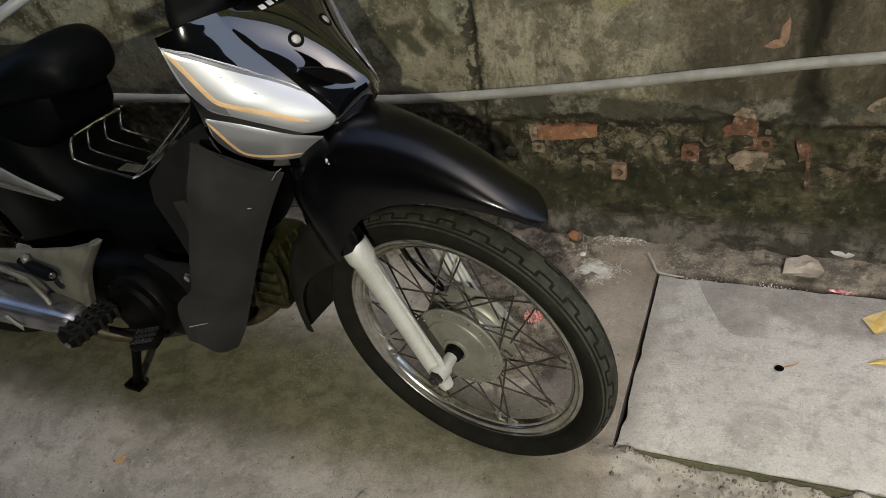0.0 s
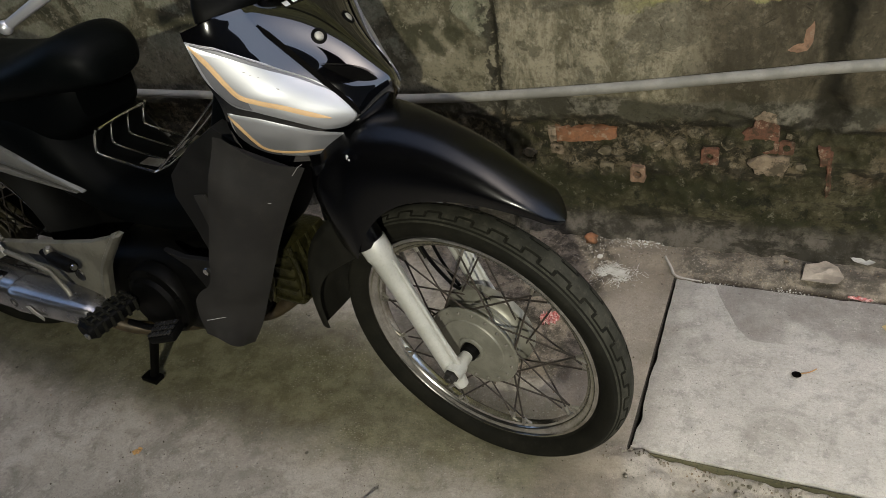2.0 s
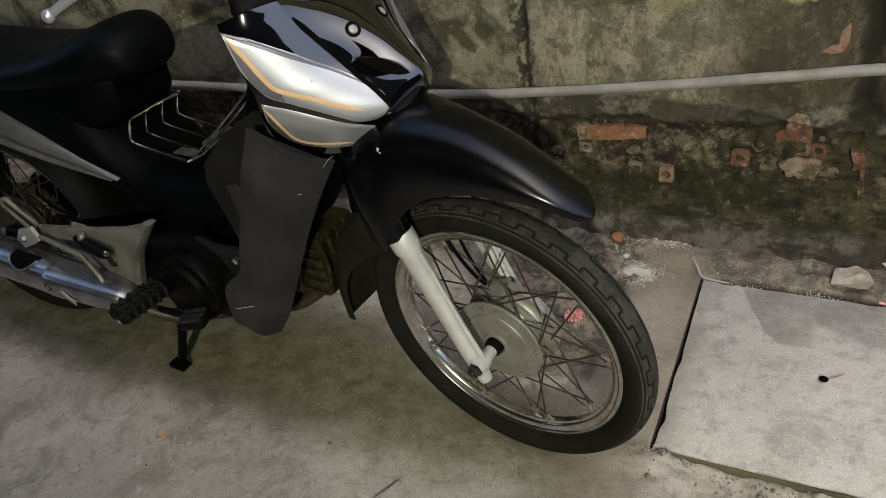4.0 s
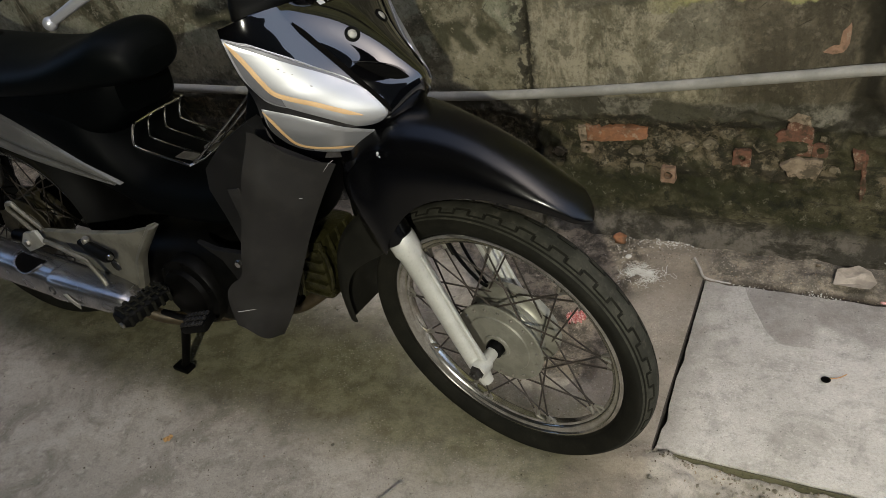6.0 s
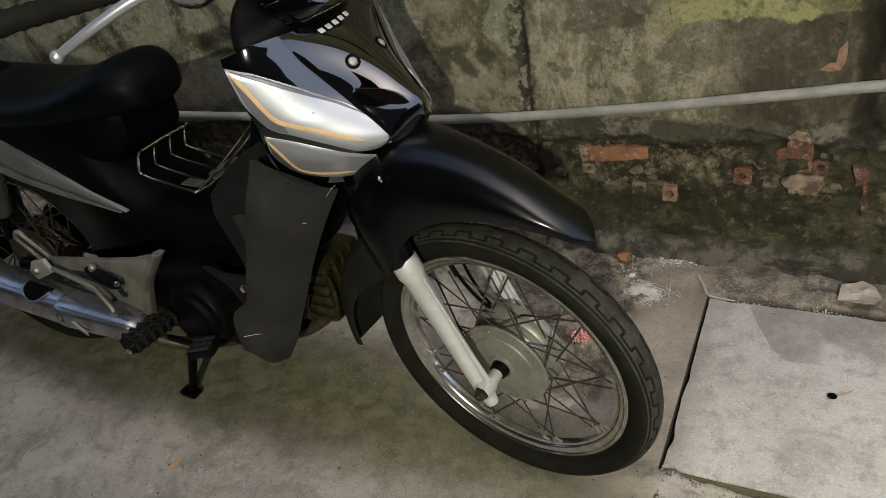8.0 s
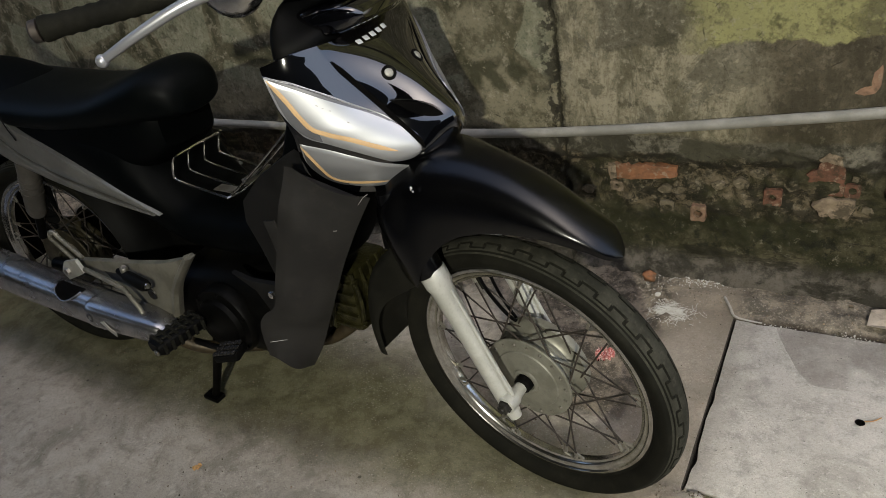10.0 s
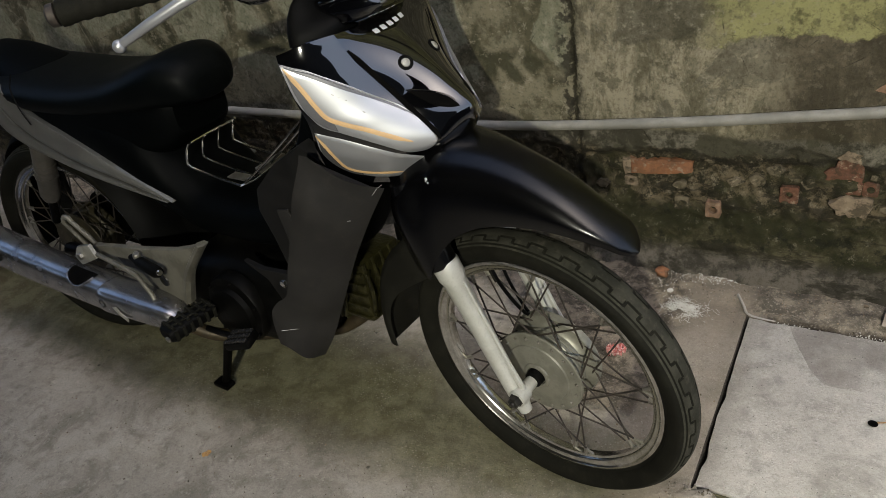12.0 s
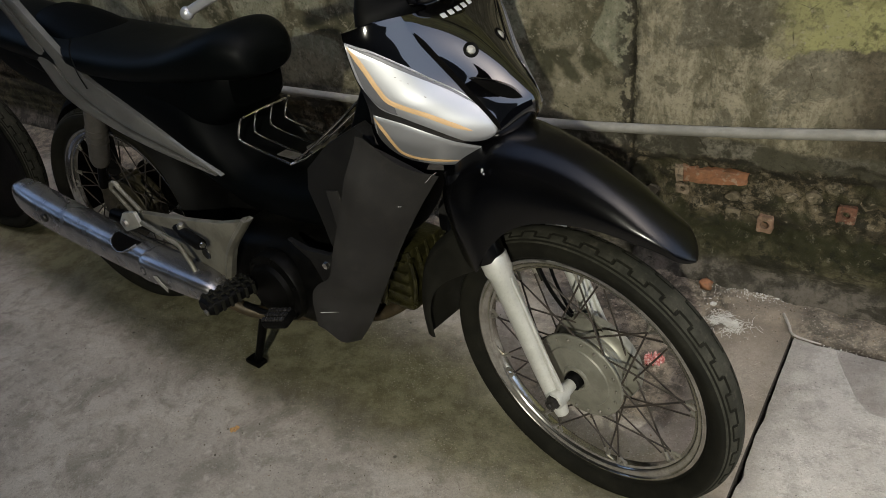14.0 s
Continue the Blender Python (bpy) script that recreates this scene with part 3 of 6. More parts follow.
def curve(knots, x):
    """A smooth value at x through knots of (x, value)."""
    if x <= knots[0][0]:
        return knots[0][1]
    for i in range(len(knots) - 1):
        (x0, v0), (x1, v1) = knots[i], knots[i + 1]
        if x <= x1:
            lo, hi = knots[max(i - 1, 0)], knots[min(i + 2, len(knots) - 1)]
            m0 = (v1 - lo[1]) / (x1 - lo[0])
            m1 = (hi[1] - v0) / (hi[0] - x0)
            h, t = x1 - x0, (x - x0) / (x1 - x0)
            return ((2 * t ** 3 - 3 * t * t + 1) * v0 + (t ** 3 - 2 * t * t + t) * h * m0 + (3 * t * t - 2 * t ** 3) * v1 + (t ** 3 - t * t) * h * m1)
    return knots[-1][1]


def fbm(x, y, z=0.0, octaves=4):
    return noise.fractal(Vector((x, y, z)), 0.9, 2.1, octaves)


def smooth(lo, hi, v):
    t = min(max((v - lo) / (hi - lo), 0), 1)
    return t * t * (3 - 2 * t)


def steps_between(stops):
    """Grid lines from stops of (start, spacing), the last one closing."""
    out = []
    for (a, s), (b, _) in zip(stops, stops[1:]):
        n = max(1, round((b - a) / s))
        out += [a + (b - a) * k / n for k in range(n)]
    return out + [stops[-1][0]]


def sheet(us, vs, fn):
    bm = bmesh.new()
    rows = [[bm.verts.new(fn(u, v)) for u in us] for v in vs]
    for a, b in zip(rows, rows[1:]):
        for i in range(len(us) - 1):
            bm.faces.new((a[i], a[i + 1], b[i + 1], b[i]))
    return bm


# ---- the setting ----
WALL_Y = 1.67


def wall_point(x, z):
    plaster = smooth(0.395, 0.425, z + 0.03 * fbm(x * 5, z * 5, 1.0, 3))
    band = smooth(0.335, 0.360, z + 0.06 * fbm(x * 4, z * 6, 2.0, 3)) * (1 - plaster)
    deep = 1 - plaster - band
    rough = 0.014 * fbm(x * 11, z * 11, 4.0) + 0.010 * fbm(x * 34, z * 34, 7.0, 3)
    low = 1 - smooth(0.15, 0.22, z + 0.05 * fbm(x * 6, z * 6, 3.0))
    d = 0.016 * plaster + 0.012 * band + rough * (deep * (1 - 0.5 * low) + 0.30 * band + 0.13 * plaster) + 0.006 * fbm(x * 2, z * 2, 9.0, 2)
    d -= 0.020 * (1 - smooth(0.010, 0.045, abs(x - 0.075 + 0.03 * fbm(x * 5, z * 9, 2.0, 3)))) * smooth(0.28, 0.34, z)
    d -= 0.010 * (1 - smooth(0.002, 0.010, abs(x + 0.655 + 0.02 * fbm(x * 4, z * 12, 3.0, 3))))
    foot = 1 - smooth(0.0, 0.10, z + 0.02 * fbm(x * 8, 0, 5.0))
    return (x, WALL_Y - d - 0.03 * foot * foot, z)


# Unseen upper wall, 4.2 m tall, ends at x 1.2 to shape reflections.
xs = steps_between([(-7, 0.5), (-2.6, 0.02), (-0.95, 0.0062), (0.40, 0.06), (1.2, 0.5)])
zs = steps_between([(-0.06, 0.0062), (0.46, 0.010), (0.72, 0.02), (1.0, 0.06), (1.4, 0.2), (4.155, 1)])
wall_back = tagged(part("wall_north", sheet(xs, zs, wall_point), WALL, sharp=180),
                   label="old mould-stained plaster wall, its foot eroded to bare brickwork", category="wall", kind="structure")
wall_core = tagged(part("wall_core", block(8.2, 0.16, 4.22, 0, (-2.9, WALL_Y + 0.13, 2.05)), WALL), label="solid core behind the old plaster face", category="wall", kind="structure")


SLAB_X, SLAB_Y0, SLAB_Y1 = -0.196, 0.978, 1.521


def ground_point(x, y):
    z = 0.004 * fbm(x * 4, y * 4, 0.0, 3) + 0.0018 * fbm(x * 22, y * 22, 3.0, 3)
    low = smooth(-0.17, -0.10, x + 0.03 * fbm(x * 9, y * 9, 6.0)) * smooth(0.990, 0.950, y + 0.012 * fbm(x * 14, 0.0, 2.0))
    z -= 0.034 * low
    under = smooth(SLAB_X - 0.0046, SLAB_X - 0.0036, x) * smooth(SLAB_Y0 - 0.004, SLAB_Y0 + 0.004, y) * (1 - smooth(SLAB_Y1 + 0.006, SLAB_Y1 + 0.010, y - 0.010 * smooth(-0.15, 0.0, x))) * (1 - smooth(1.30, 1.31, x))
    z -= 0.05 * under * (1 - low)
    coarse = smooth(1.04, 1.14, y + 0.1 * fbm(x * 4, y * 4, 4.0, 3)) * smooth(-0.85, -0.65, x) * (1 - smooth(-0.36, -0.28, x))
    z += 0.007 * coarse * fbm(x * 26, y * 26, 14.0, 4)
    behind = smooth(1.545, 1.60, y + 0.02 * fbm(x * 6, y * 6, 8.0))
    z += 0.012 * behind + 0.010 * behind * fbm(x * 15, y * 15, 5.0)
    joint = abs(y - 1.265 - 0.012 * fbm(x * 5, 0.0, 12.0))
    if x < SLAB_X - 0.05:
        z += 0.003 * smooth(-0.004, 0.004, y - 1.265 - 0.012 * fbm(x * 5, 0.0, 12.0)) - 0.004 * (1 - smooth(0.0, 0.008, joint))
    broken = smooth(0.86, 0.93, y) * (1 - smooth(0.972, 0.984, y)) * smooth(-0.30, -0.20, x)
    z += broken * (0.011 * fbm(x * 24, y * 24, 21.0, 4) + 0.014 * max(fbm(x * 9, y * 9, 31.0, 3), 0))
    return (x, y, z)


gx = sorted([SLAB_X - 0.0048, SLAB_X - 0.0034] + steps_between([(-40, 8), (-8, 1), (-3, 0.06), (-1.7, 0.016), (-0.23, 0.008), (-0.05, 0.009), (0.35, 0.02), (0.5, 0.06), (1.5, 1), (8, 8), (40, 8)]))
gy = sorted([SLAB_Y1 + 0.0055, SLAB_Y1 + 0.0085] + steps_between([(-40, 8), (-8, 1), (-2, 0.2), (0.3, 0.03), (0.55, 0.014), (0.88, 0.007), (1.0, 0.014), (1.5, 0.010), (1.75, 0.3), (4, 4), (40, 8)]))
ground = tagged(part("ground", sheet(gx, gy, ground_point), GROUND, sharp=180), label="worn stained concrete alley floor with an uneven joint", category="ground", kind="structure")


def slab_shape():
    """A cast slab: slightly uneven top, chipped wavy edges, straight sides down into the ground."""
    us = steps_between([(SLAB_X, 0.008), (-0.10, 0.014), (0.45, 0.10), (1.264, 1)])
    vs = steps_between([(SLAB_Y0, 0.006), (SLAB_Y0 + 0.05, 0.018), (SLAB_Y1 - 0.03, 0.008), (SLAB_Y1, 1)])
    rings = []
    for inset, z in ((0.0, -0.049), (0.0, -0.0030), (0.0008, 0.0002), (0.003, 0.0012)):
        ring = []
        for x, y, nx, ny in ([(u, SLAB_Y0, 0, 1) for u in us[:-1]] + [(us[-1], v, -1, 0) for v in vs[:-1]] + [(u, SLAB_Y1, 0, -1) for u in us[:0:-1]] + [(SLAB_X, v, 1, 0) for v in vs[:0:-1]]):
            chip = 0.0022 * fbm(x * 28, y * 28, 3.0, 4) + 0.010 * max(fbm(x * 11, y * 11, 8.0, 3) - 0.25, 0)
            d = inset + (0.0015 + chip) * (1.0 if z > -0.04 else 0.2)
            ring.append((x + nx * d, y + ny * d, z - max(chip, 0) * 0.4 * (z > -0.01)))
        rings.append(ring)
    bm = loft(rings, caps=False)
    rim = [e for e in bm.edges if e.is_boundary and all(v.co.z > -0.03 for v in e.verts)]
    bmesh.ops.triangle_fill(bm, edges=rim, use_beauty=True)
    bmesh.ops.recalc_face_normals(bm, faces=bm.faces)
    return bm


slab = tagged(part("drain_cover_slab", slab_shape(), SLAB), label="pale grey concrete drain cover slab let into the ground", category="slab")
hole = revolve([(0.0, 0.0), (0.0075, 0.0), (0.0095, 0.002)], 16)
bmesh.ops.rotate(hole, verts=hole.verts, matrix=Matrix.Rotation(radians(90), 3, "X"))
part("lifting_hole", hole, DEEP, slab, "dark round lifting hole", at=pose(0.087, 1.25, 0.0022))
part("near_edge", block(1.4, 0.004, 0.046, 0.001, (SLAB_X + 0.704, SLAB_Y0 - 0.0020, -0.0265)), SLAB_EDGE, slab, "mossy damp slab edge")

# Unseen walls added to close the alley; their heights bound the sky light.
house = tagged(part("wall_south", block(16, 0.2, 3.2, 0, (-1, -3.2, 1.6)), UNSEEN_PLASTER), label="plain rendered wall, unseen, added across the alley", category="wall", kind="structure")

for name, x in (("wall_east", 4.85), ("wall_west", -6.5)):
    tagged(part(name, block(0.2, 4.6, 1.9, 0, (x, -0.71, 0.90)), UNSEEN_PLASTER), label="plain rendered wall, unseen, added to close the alley", category="wall", kind="structure")
# Unseen slab added to cut the sky down and shape the bike's reflections.
tagged(part("sky_blocker", block(8.5, 3.1, 0.08, 0, (-2.35, -1.60, 3.0)), UNSEEN_PLASTER), label="plain unseen slab added to block part of the sky", category="roof", kind="structure")


pipe_run = [(-3.2, 1.628, 0.392), (-2.0, 1.626, 0.392), (-1.4, 1.624, 0.398), (-0.89, 1.622, 0.409), (-0.44, 1.622, 0.447), (-0.06, 1.624, 0.492), (0.22, 1.626, 0.523), (1.2, 1.628, 0.60)]
pipe = tagged(part("water_pipe", tube(pipe_run, 0.0125, 14, 90), PVC), label="grey plastic water pipe running along the old wall", category="pipe")

# ---- the motorbike ----
BIKE_AT = pose(-0.450, 0.916, 0, 0, 0, -5.0)
STEER = pose(0, 0, 0.288, 3.5, 0, -5.1)
bike = new("motorbike")
bike.matrix_basis = BIKE_AT
bike.empty_display_size = 0.1
tagged(bike, label="black and silver underbone motorbike on its centre stand", category="motorbike")

R_TYRE = 0.288


def tyre_mesh(segments=600):
    """Tread with zigzag grooves, fine shoulder lines and plain walls, round the y axis."""
    prof = []
    for k in range(53):
        y = -0.0335 + 0.067 * k / 52
        prof.append((R_TYRE - 0.0185 * (abs(y) / 0.0335) ** 2.1, y, 1))
    left = [(0.226, -0.0120, 0), (0.2355, -0.0150, 0), (0.2380, -0.0185, 0), (0.2400, -0.0190, 0), (0.2415, -0.0225, 0), (0.249, -0.0285, 0), (0.259, -0.0330, 0), (0.266, -0.0342, 0)]
    prof = left + prof + [(r, -y, z) for r, y, z in left[::-1]]
    bm = bmesh.new()
    rows, grooves = [], set()
    for s in range(segments):
        a = 2 * math.pi * s / segments
        u = s / segments * 30
        row = []
        for r, y, t in prof:
            if t:
                cut = 0.0
                for base, amp, ph in ((0.0150, 0.0044, 0.5), (-0.0150, 0.0044, 0.0)):
                    v = abs((((u + ph) % 1) * 2 - 1)) * 2 - 1
                    if abs(v) < 0.11 and abs(y - base) < amp + 0.0012 or abs(y - base - math.copysign(amp, v)) < 0.0012:
                        cut = 0.0020
                if abs(abs(y) - 0.0045) < 0.0006:
                    cut = 0.0012
                if abs(abs(y) - 0.0245) < 0.0007:
                    cut = 0.0010
                if cut:
                    grooves.add((s, len(row)))
                r = r - cut
            row.append(bm.verts.new((r * math.cos(a), y, r * math.sin(a))))
        rows.append(row)
    n = len(prof)
    for s in range(segments):
        p, q = rows[s], rows[(s + 1) % segments]
        for k in range(n - 1):
            fc = bm.faces.new((p[k], p[k + 1], q[k + 1], q[k]))
            # Groove faces keep the dark rubber, painting in the shade between blocks.
            low = sum(((s + i) % segments, k + j) in grooves for i in (0, 1) for j in (0, 1))
            fc.material_index = 1 if 8 + 4 <= k < n - 13 and low < 2 else 0
    bmesh.ops.recalc_face_normals(bm, faces=bm.faces)
    return bm


def spoke_mesh(y_hub, lean):
    """One spoke from the hub flange to the rim, leaning round the wheel, with its nipple."""
    a = math.radians(lean)
    foot = Vector((0.0775, y_hub, 0))
    head = Vector((0.2125 * math.cos(a), 0.004 * (1 if y_hub > 0 else -1), 0.2125 * math.sin(a)))
    d = (head - foot).normalized()
    return tube([foot + d * 0.002, head], 0.0018, 6)


def nipple_mesh(y_hub, lean):
    """The bright nipple that holds one spoke at the rim."""
    a = math.radians(lean)
    foot = Vector((0.0775, y_hub, 0))
    head = Vector((0.2125 * math.cos(a), 0.004 * (1 if y_hub > 0 else -1), 0.2125 * math.sin(a)))
    d = (head - foot).normalized()
    return tube([head - d * 0.016, head - d * 0.0155, head - d * 0.004, head - d * 0.0035, head + d * 0.004], [0.0018, 0.0028, 0.0030, 0.0042, 0.0042], 6)


RIM_PROFILE = [(0.2372, -0.0135), (0.2368, -0.0172), (0.2345, -0.0182), (0.2305, -0.0180), (0.2288, -0.0160), (0.2268, -0.0142), (0.2222, -0.0135), (0.2185, -0.0118), (0.2165, -0.0080), (0.2125, -0.0062), (0.2118, 0.0),
               (0.2125, 0.0062), (0.2165, 0.0080), (0.2185, 0.0118), (0.2222, 0.0135), (0.2268, 0.0142), (0.2288, 0.0160), (0.2305, 0.0180), (0.2345, 0.0182), (0.2368, 0.0172), (0.2372, 0.0135),
               (0.229, 0.0120), (0.220, 0.0070), (0.2165, 0.0), (0.220, -0.0070), (0.229, -0.0120)]

HUB_PROFILE = [(0.0, -0.028), (0.018, -0.028), (0.019, -0.0335), (0.0225, -0.034), (0.0255, -0.0325), (0.0265, -0.0295), (0.044, -0.0275), (0.062, -0.0262), (0.0635, -0.0235),
               (0.0665, -0.0228), (0.086, -0.0225), (0.088, -0.0210), (0.088, -0.0185), (0.085, -0.0170), (0.074, -0.0160), (0.072, -0.012), (0.072, -0.002),
               (0.0735, 0.0), (0.0735, 0.004), (0.0718, 0.005), (0.0718, 0.008), (0.0738, 0.009), (0.0738, 0.013), (0.0720, 0.014), (0.0720, 0.018), (0.075, 0.022), (0.084, 0.026), (0.090, 0.027), (0.0915, 0.030), (0.0915, 0.042), (0.088, 0.045), (0.055, 0.047), (0.03, 0.052), (0.0, 0.052)]

wheel_meshes = {}


def wheel(name, parent, at, label):
    rim = part(name, revolve(RIM_PROFILE, 120, closed=True), RIMM, parent, label, at) if "rim" not in wheel_meshes else share(name, wheel_meshes["rim"], parent, at, label)
    if "rim" not in wheel_meshes:
        wheel_meshes["rim"] = rim.data
        tyre = part("tyre", tyre_mesh(), RUBBER, rim, "black road tyre with dusty zigzag tread", sharp=50)
        tyre.data.materials.append(TREAD)
        hub = part("hub", revolve(HUB_PROFILE, 72), HUBM, rim, "dusty cast hub with a drum and drilled flange", sharp=30)
        wheel_meshes["tyre"], wheel_meshes["hub"] = tyre.data, hub.data
        for key, y, lean in (("a", -0.020, 52), ("b", -0.0175, -52), ("c", 0.027, 50), ("d", 0.031, -50)):
            ob = part("spoke", spoke_mesh(y, lean), SPOKEM, rim)
            wheel_meshes[key] = ob.data
            bpy.data.objects.remove(ob)
            ob = part("nipple", nipple_mesh(y, lean), STEEL, rim)
            wheel_meshes["nipple_" + key] = ob.data
            bpy.data.objects.remove(ob)
        head = part("rivet", revolve([(0.0, -0.0265), (0.0016, -0.0262), (0.0026, -0.0250), (0.0032, -0.0225), (0.0032, -0.0215)], 10), STEEL, rim)
        wheel_meshes["rivet"] = head.data
        bpy.data.objects.remove(head)
    else:
        share("tyre", wheel_meshes["tyre"], rim, pose(0, 0, 0))
        part("hub", revolve(HUB_PROFILE, 48), DRUM, rim, "oily brown hub", sharp=30)
    for k in range(9):
        for key, turn in (("a", 0), ("b", 20), ("c", 10), ("d", 30)):
            share("spoke", wheel_meshes[key], rim, pose(0, 0, 0, 0, 40 * k + turn, 0))
            share("nipple", wheel_meshes["nipple_" + key], rim, pose(0, 0, 0, 0, 40 * k + turn, 0))
    for k in range(18 if name == "front_wheel" else 0):
        a = math.radians(20 * k + 3)
        share("rivet", wheel_meshes["rivet"], rim, pose(0.0775 * math.cos(a), 0, 0.0775 * math.sin(a)))
    return rim


front_wheel = wheel("front_wheel", bike, STEER, "spoked wheel with an aged steel rim")
rear_wheel = wheel("rear_wheel", bike, pose(-1.36, -0.055, 0.300, 0, 0, 8), "spoked wheel with an aged steel rim")
part("valve_stem", tube([(0, 0, 0.213), (0, -0.002, 0.196), (0, -0.003, 0.186)], [0.004, 0.003, 0.0025], 8), RUBBER, front_wheel, at=pose(0, 0, 0, 0, -25, 0))

# axle, spacer and nut
part("axle_spacer", revolve([(0.0, -0.046), (0.0130, -0.046), (0.0160, -0.044), (0.0165, -0.028), (0.0, -0.028)], 24), MATT, bike, "dark axle spacer and seal", at=STEER)
nut = revolve([(0.0, -0.1095), (0.0095, -0.1095), (0.0118, -0.1075), (0.0118, -0.100), (0.0145, -0.0995), (0.0145, -0.097), (0.0, -0.097)], 6)
revolve([(0.0, -0.113), (0.005, -0.113), (0.0055, -0.112), (0.0055, -0.106), (0.0, -0.106)], 12, bm=nut)
part("axle_nut", nut, DARKSTEEL, bike, "dark steel axle nut", at=STEER)


def fork_leg(y, side):
    top = Vector((-0.116, y, 0.257))
    low = Vector((-0.026, y, 0.030))
    d = (low - top).normalized()
    pts = [top, top + d * 0.004, top + d * 0.030, top + d * 0.040, top + d * 0.11, low - d * 0.03, low + d * 0.02, low + d * 0.055, low + d * 0.078]
    leg = part("fork_leg", tube(pts, [0.0235, 0.0245, 0.0240, 0.0205, 0.0185, 0.0172, 0.0165, 0.0150, 0.0115], 20), ALLOY, bike, "silver painted fork leg", at=STEER)
    boss = revolve([(0.0, -0.020), (0.014, -0.020), (0.0165, -0.018), (0.0170, -0.012), (0.0165, 0.006), (0.0125, 0.014), (0.0115, 0.032), (0.0, 0.032)], 28)
    part("axle_boss", boss, ALLOY, leg, at=pose(0, y, 0, 0, 0, 0 if side < 0 else 180))
    rib = tube([top + d * 0.045 + Vector((0.018, 0, 0.008)), low - d * 0.035 + Vector((0.018, 0, 0.008)), (0.006, y, 0.008)], [0.003, 0.0045, 0.006], 8)
    part("rib", rib, ALLOY, leg)
    up = top - d * 0.14
    part("fork_tube", tube([up, top + d * 0.004], 0.0165, 14), STEEL, leg)
    seal = tube([top - d * 0.004, top + d * 0.002, top + d * 0.004], [0.0215, 0.0235, 0.0200], 20)
    part("dust_seal", seal, MATT, leg)
    return leg


fork_leg(-0.079, -1)
fork_leg(0.079, 1)

# brake cable and arm behind the near leg
part("brake_cable", tube([(-0.12, 0.03, 0.26), (-0.085, 0.0, 0.19), (-0.055, 0.02, 0.10), (-0.035, 0.048, 0.055)], 0.0035, 8, 24), MATT, bike, at=STEER)
part("speedometer_cable", tube([(-0.11, 0.05, 0.26), (-0.09, 0.035, 0.17), (-0.06, 0.045, 0.075), (-0.02, 0.052, 0.03)], 0.003, 8, 24), MATT, bike, at=STEER)


# front fender: arched rings along x, in the steered frame; its rear corners swell over the fork legs
F_RIDGE = [(-0.203, 0.350), (-0.198, 0.382), (-0.186, 0.413), (-0.166, 0.438), (-0.143, 0.453), (-0.11, 0.459), (-0.084, 0.457), (-0.03, 0.449), (0.03, 0.432), (0.091, 0.405), (0.135, 0.378), (0.169, 0.352), (0.190, 0.328), (0.199, 0.314)]
F_LOW = [(-0.203, 0.335), (-0.192, 0.290), (-0.178, 0.256), (-0.164, 0.236), (-0.145, 0.226), (-0.124, 0.238), (-0.104, 0.281), (-0.084, 0.309), (-0.055, 0.331), (-0.018, 0.345), (0.029, 0.352), (0.075, 0.353), (0.118, 0.347), (0.160, 0.336), (0.185, 0.321), (0.199, 0.312)]
F_HALF = [(-0.203, 0.080), (-0.186, 0.094), (-0.145, 0.099), (-0.09, 0.094), (-0.03, 0.079), (0.03, 0.068), (0.10, 0.057), (0.150, 0.047), (0.180, 0.035), (0.193, 0.022), (0.199, 0.008)]


def fork_swell(x, z):
    """How far the fender's side stands out over the fork leg at this height."""
    axis = -0.104 - 0.40 * (z - 0.230) + 1.05 * max(z - 0.370, 0) ** 1.35
    across = (x - axis) / 0.036
    return 0.021 * math.exp(-across * across) * smooth(0.475, 0.375, z)


def fender_shape():
    rings = []
    n = 30
    for i in range(97):
        u = i / 96
        x = -0.203 + 0.402 * (u - 0.8 * math.sin(2 * math.pi * u) / (2 * math.pi))
        top, low, half = curve(F_RIDGE, x), curve(F_LOW, x), curve(F_HALF, x)
        arch = 0.40 + 0.26 * smooth(-0.16, 0.02, x)
        drop = 0.052 * smooth(-0.17, -0.12, x) * smooth(0.185, 0.12, x)
        o, q = [], []
        for k in range(n + 1):
            a = math.pi * (k / n - 0.5)
            s, c = math.sin(a), math.cos(a)
            foot = low - (drop if s > 0 else 0.0)
            z = foot + (top - foot) * max(c, 0.0) ** arch
            side = abs(s) ** 0.90
            y = math.copysign(half * side + fork_swell(x, z) * side ** 3 - 0.006 * smooth(0.022, 0.0, z - foot) * side, s)
            o.append((x, y, z))
            q.append((x - 0.002, y * 0.955, foot + max(z - foot - 0.004, 0.0008)))
        rings.append(o + q[::-1])
    return loft(rings)


fender = part("front_fender", fender_shape(), FENDERP, bike, "scuffed black plastic front fender", at=STEER, sharp=60)
chips = bmesh.new()
for cx, cz, r in ((-0.101, 0.425, 0.0024), (-0.099, 0.419, 0.0016), (-0.103, 0.421, 0.0013)):
    bmesh.ops.create_icosphere(chips, subdivisions=1, radius=r, matrix=pose(cx, -0.0905, cz) @ Matrix.Diagonal((1, 0.9, 1.3, 1)))
part("paint_chip", chips, LETTER, fender, "pale paint chip")


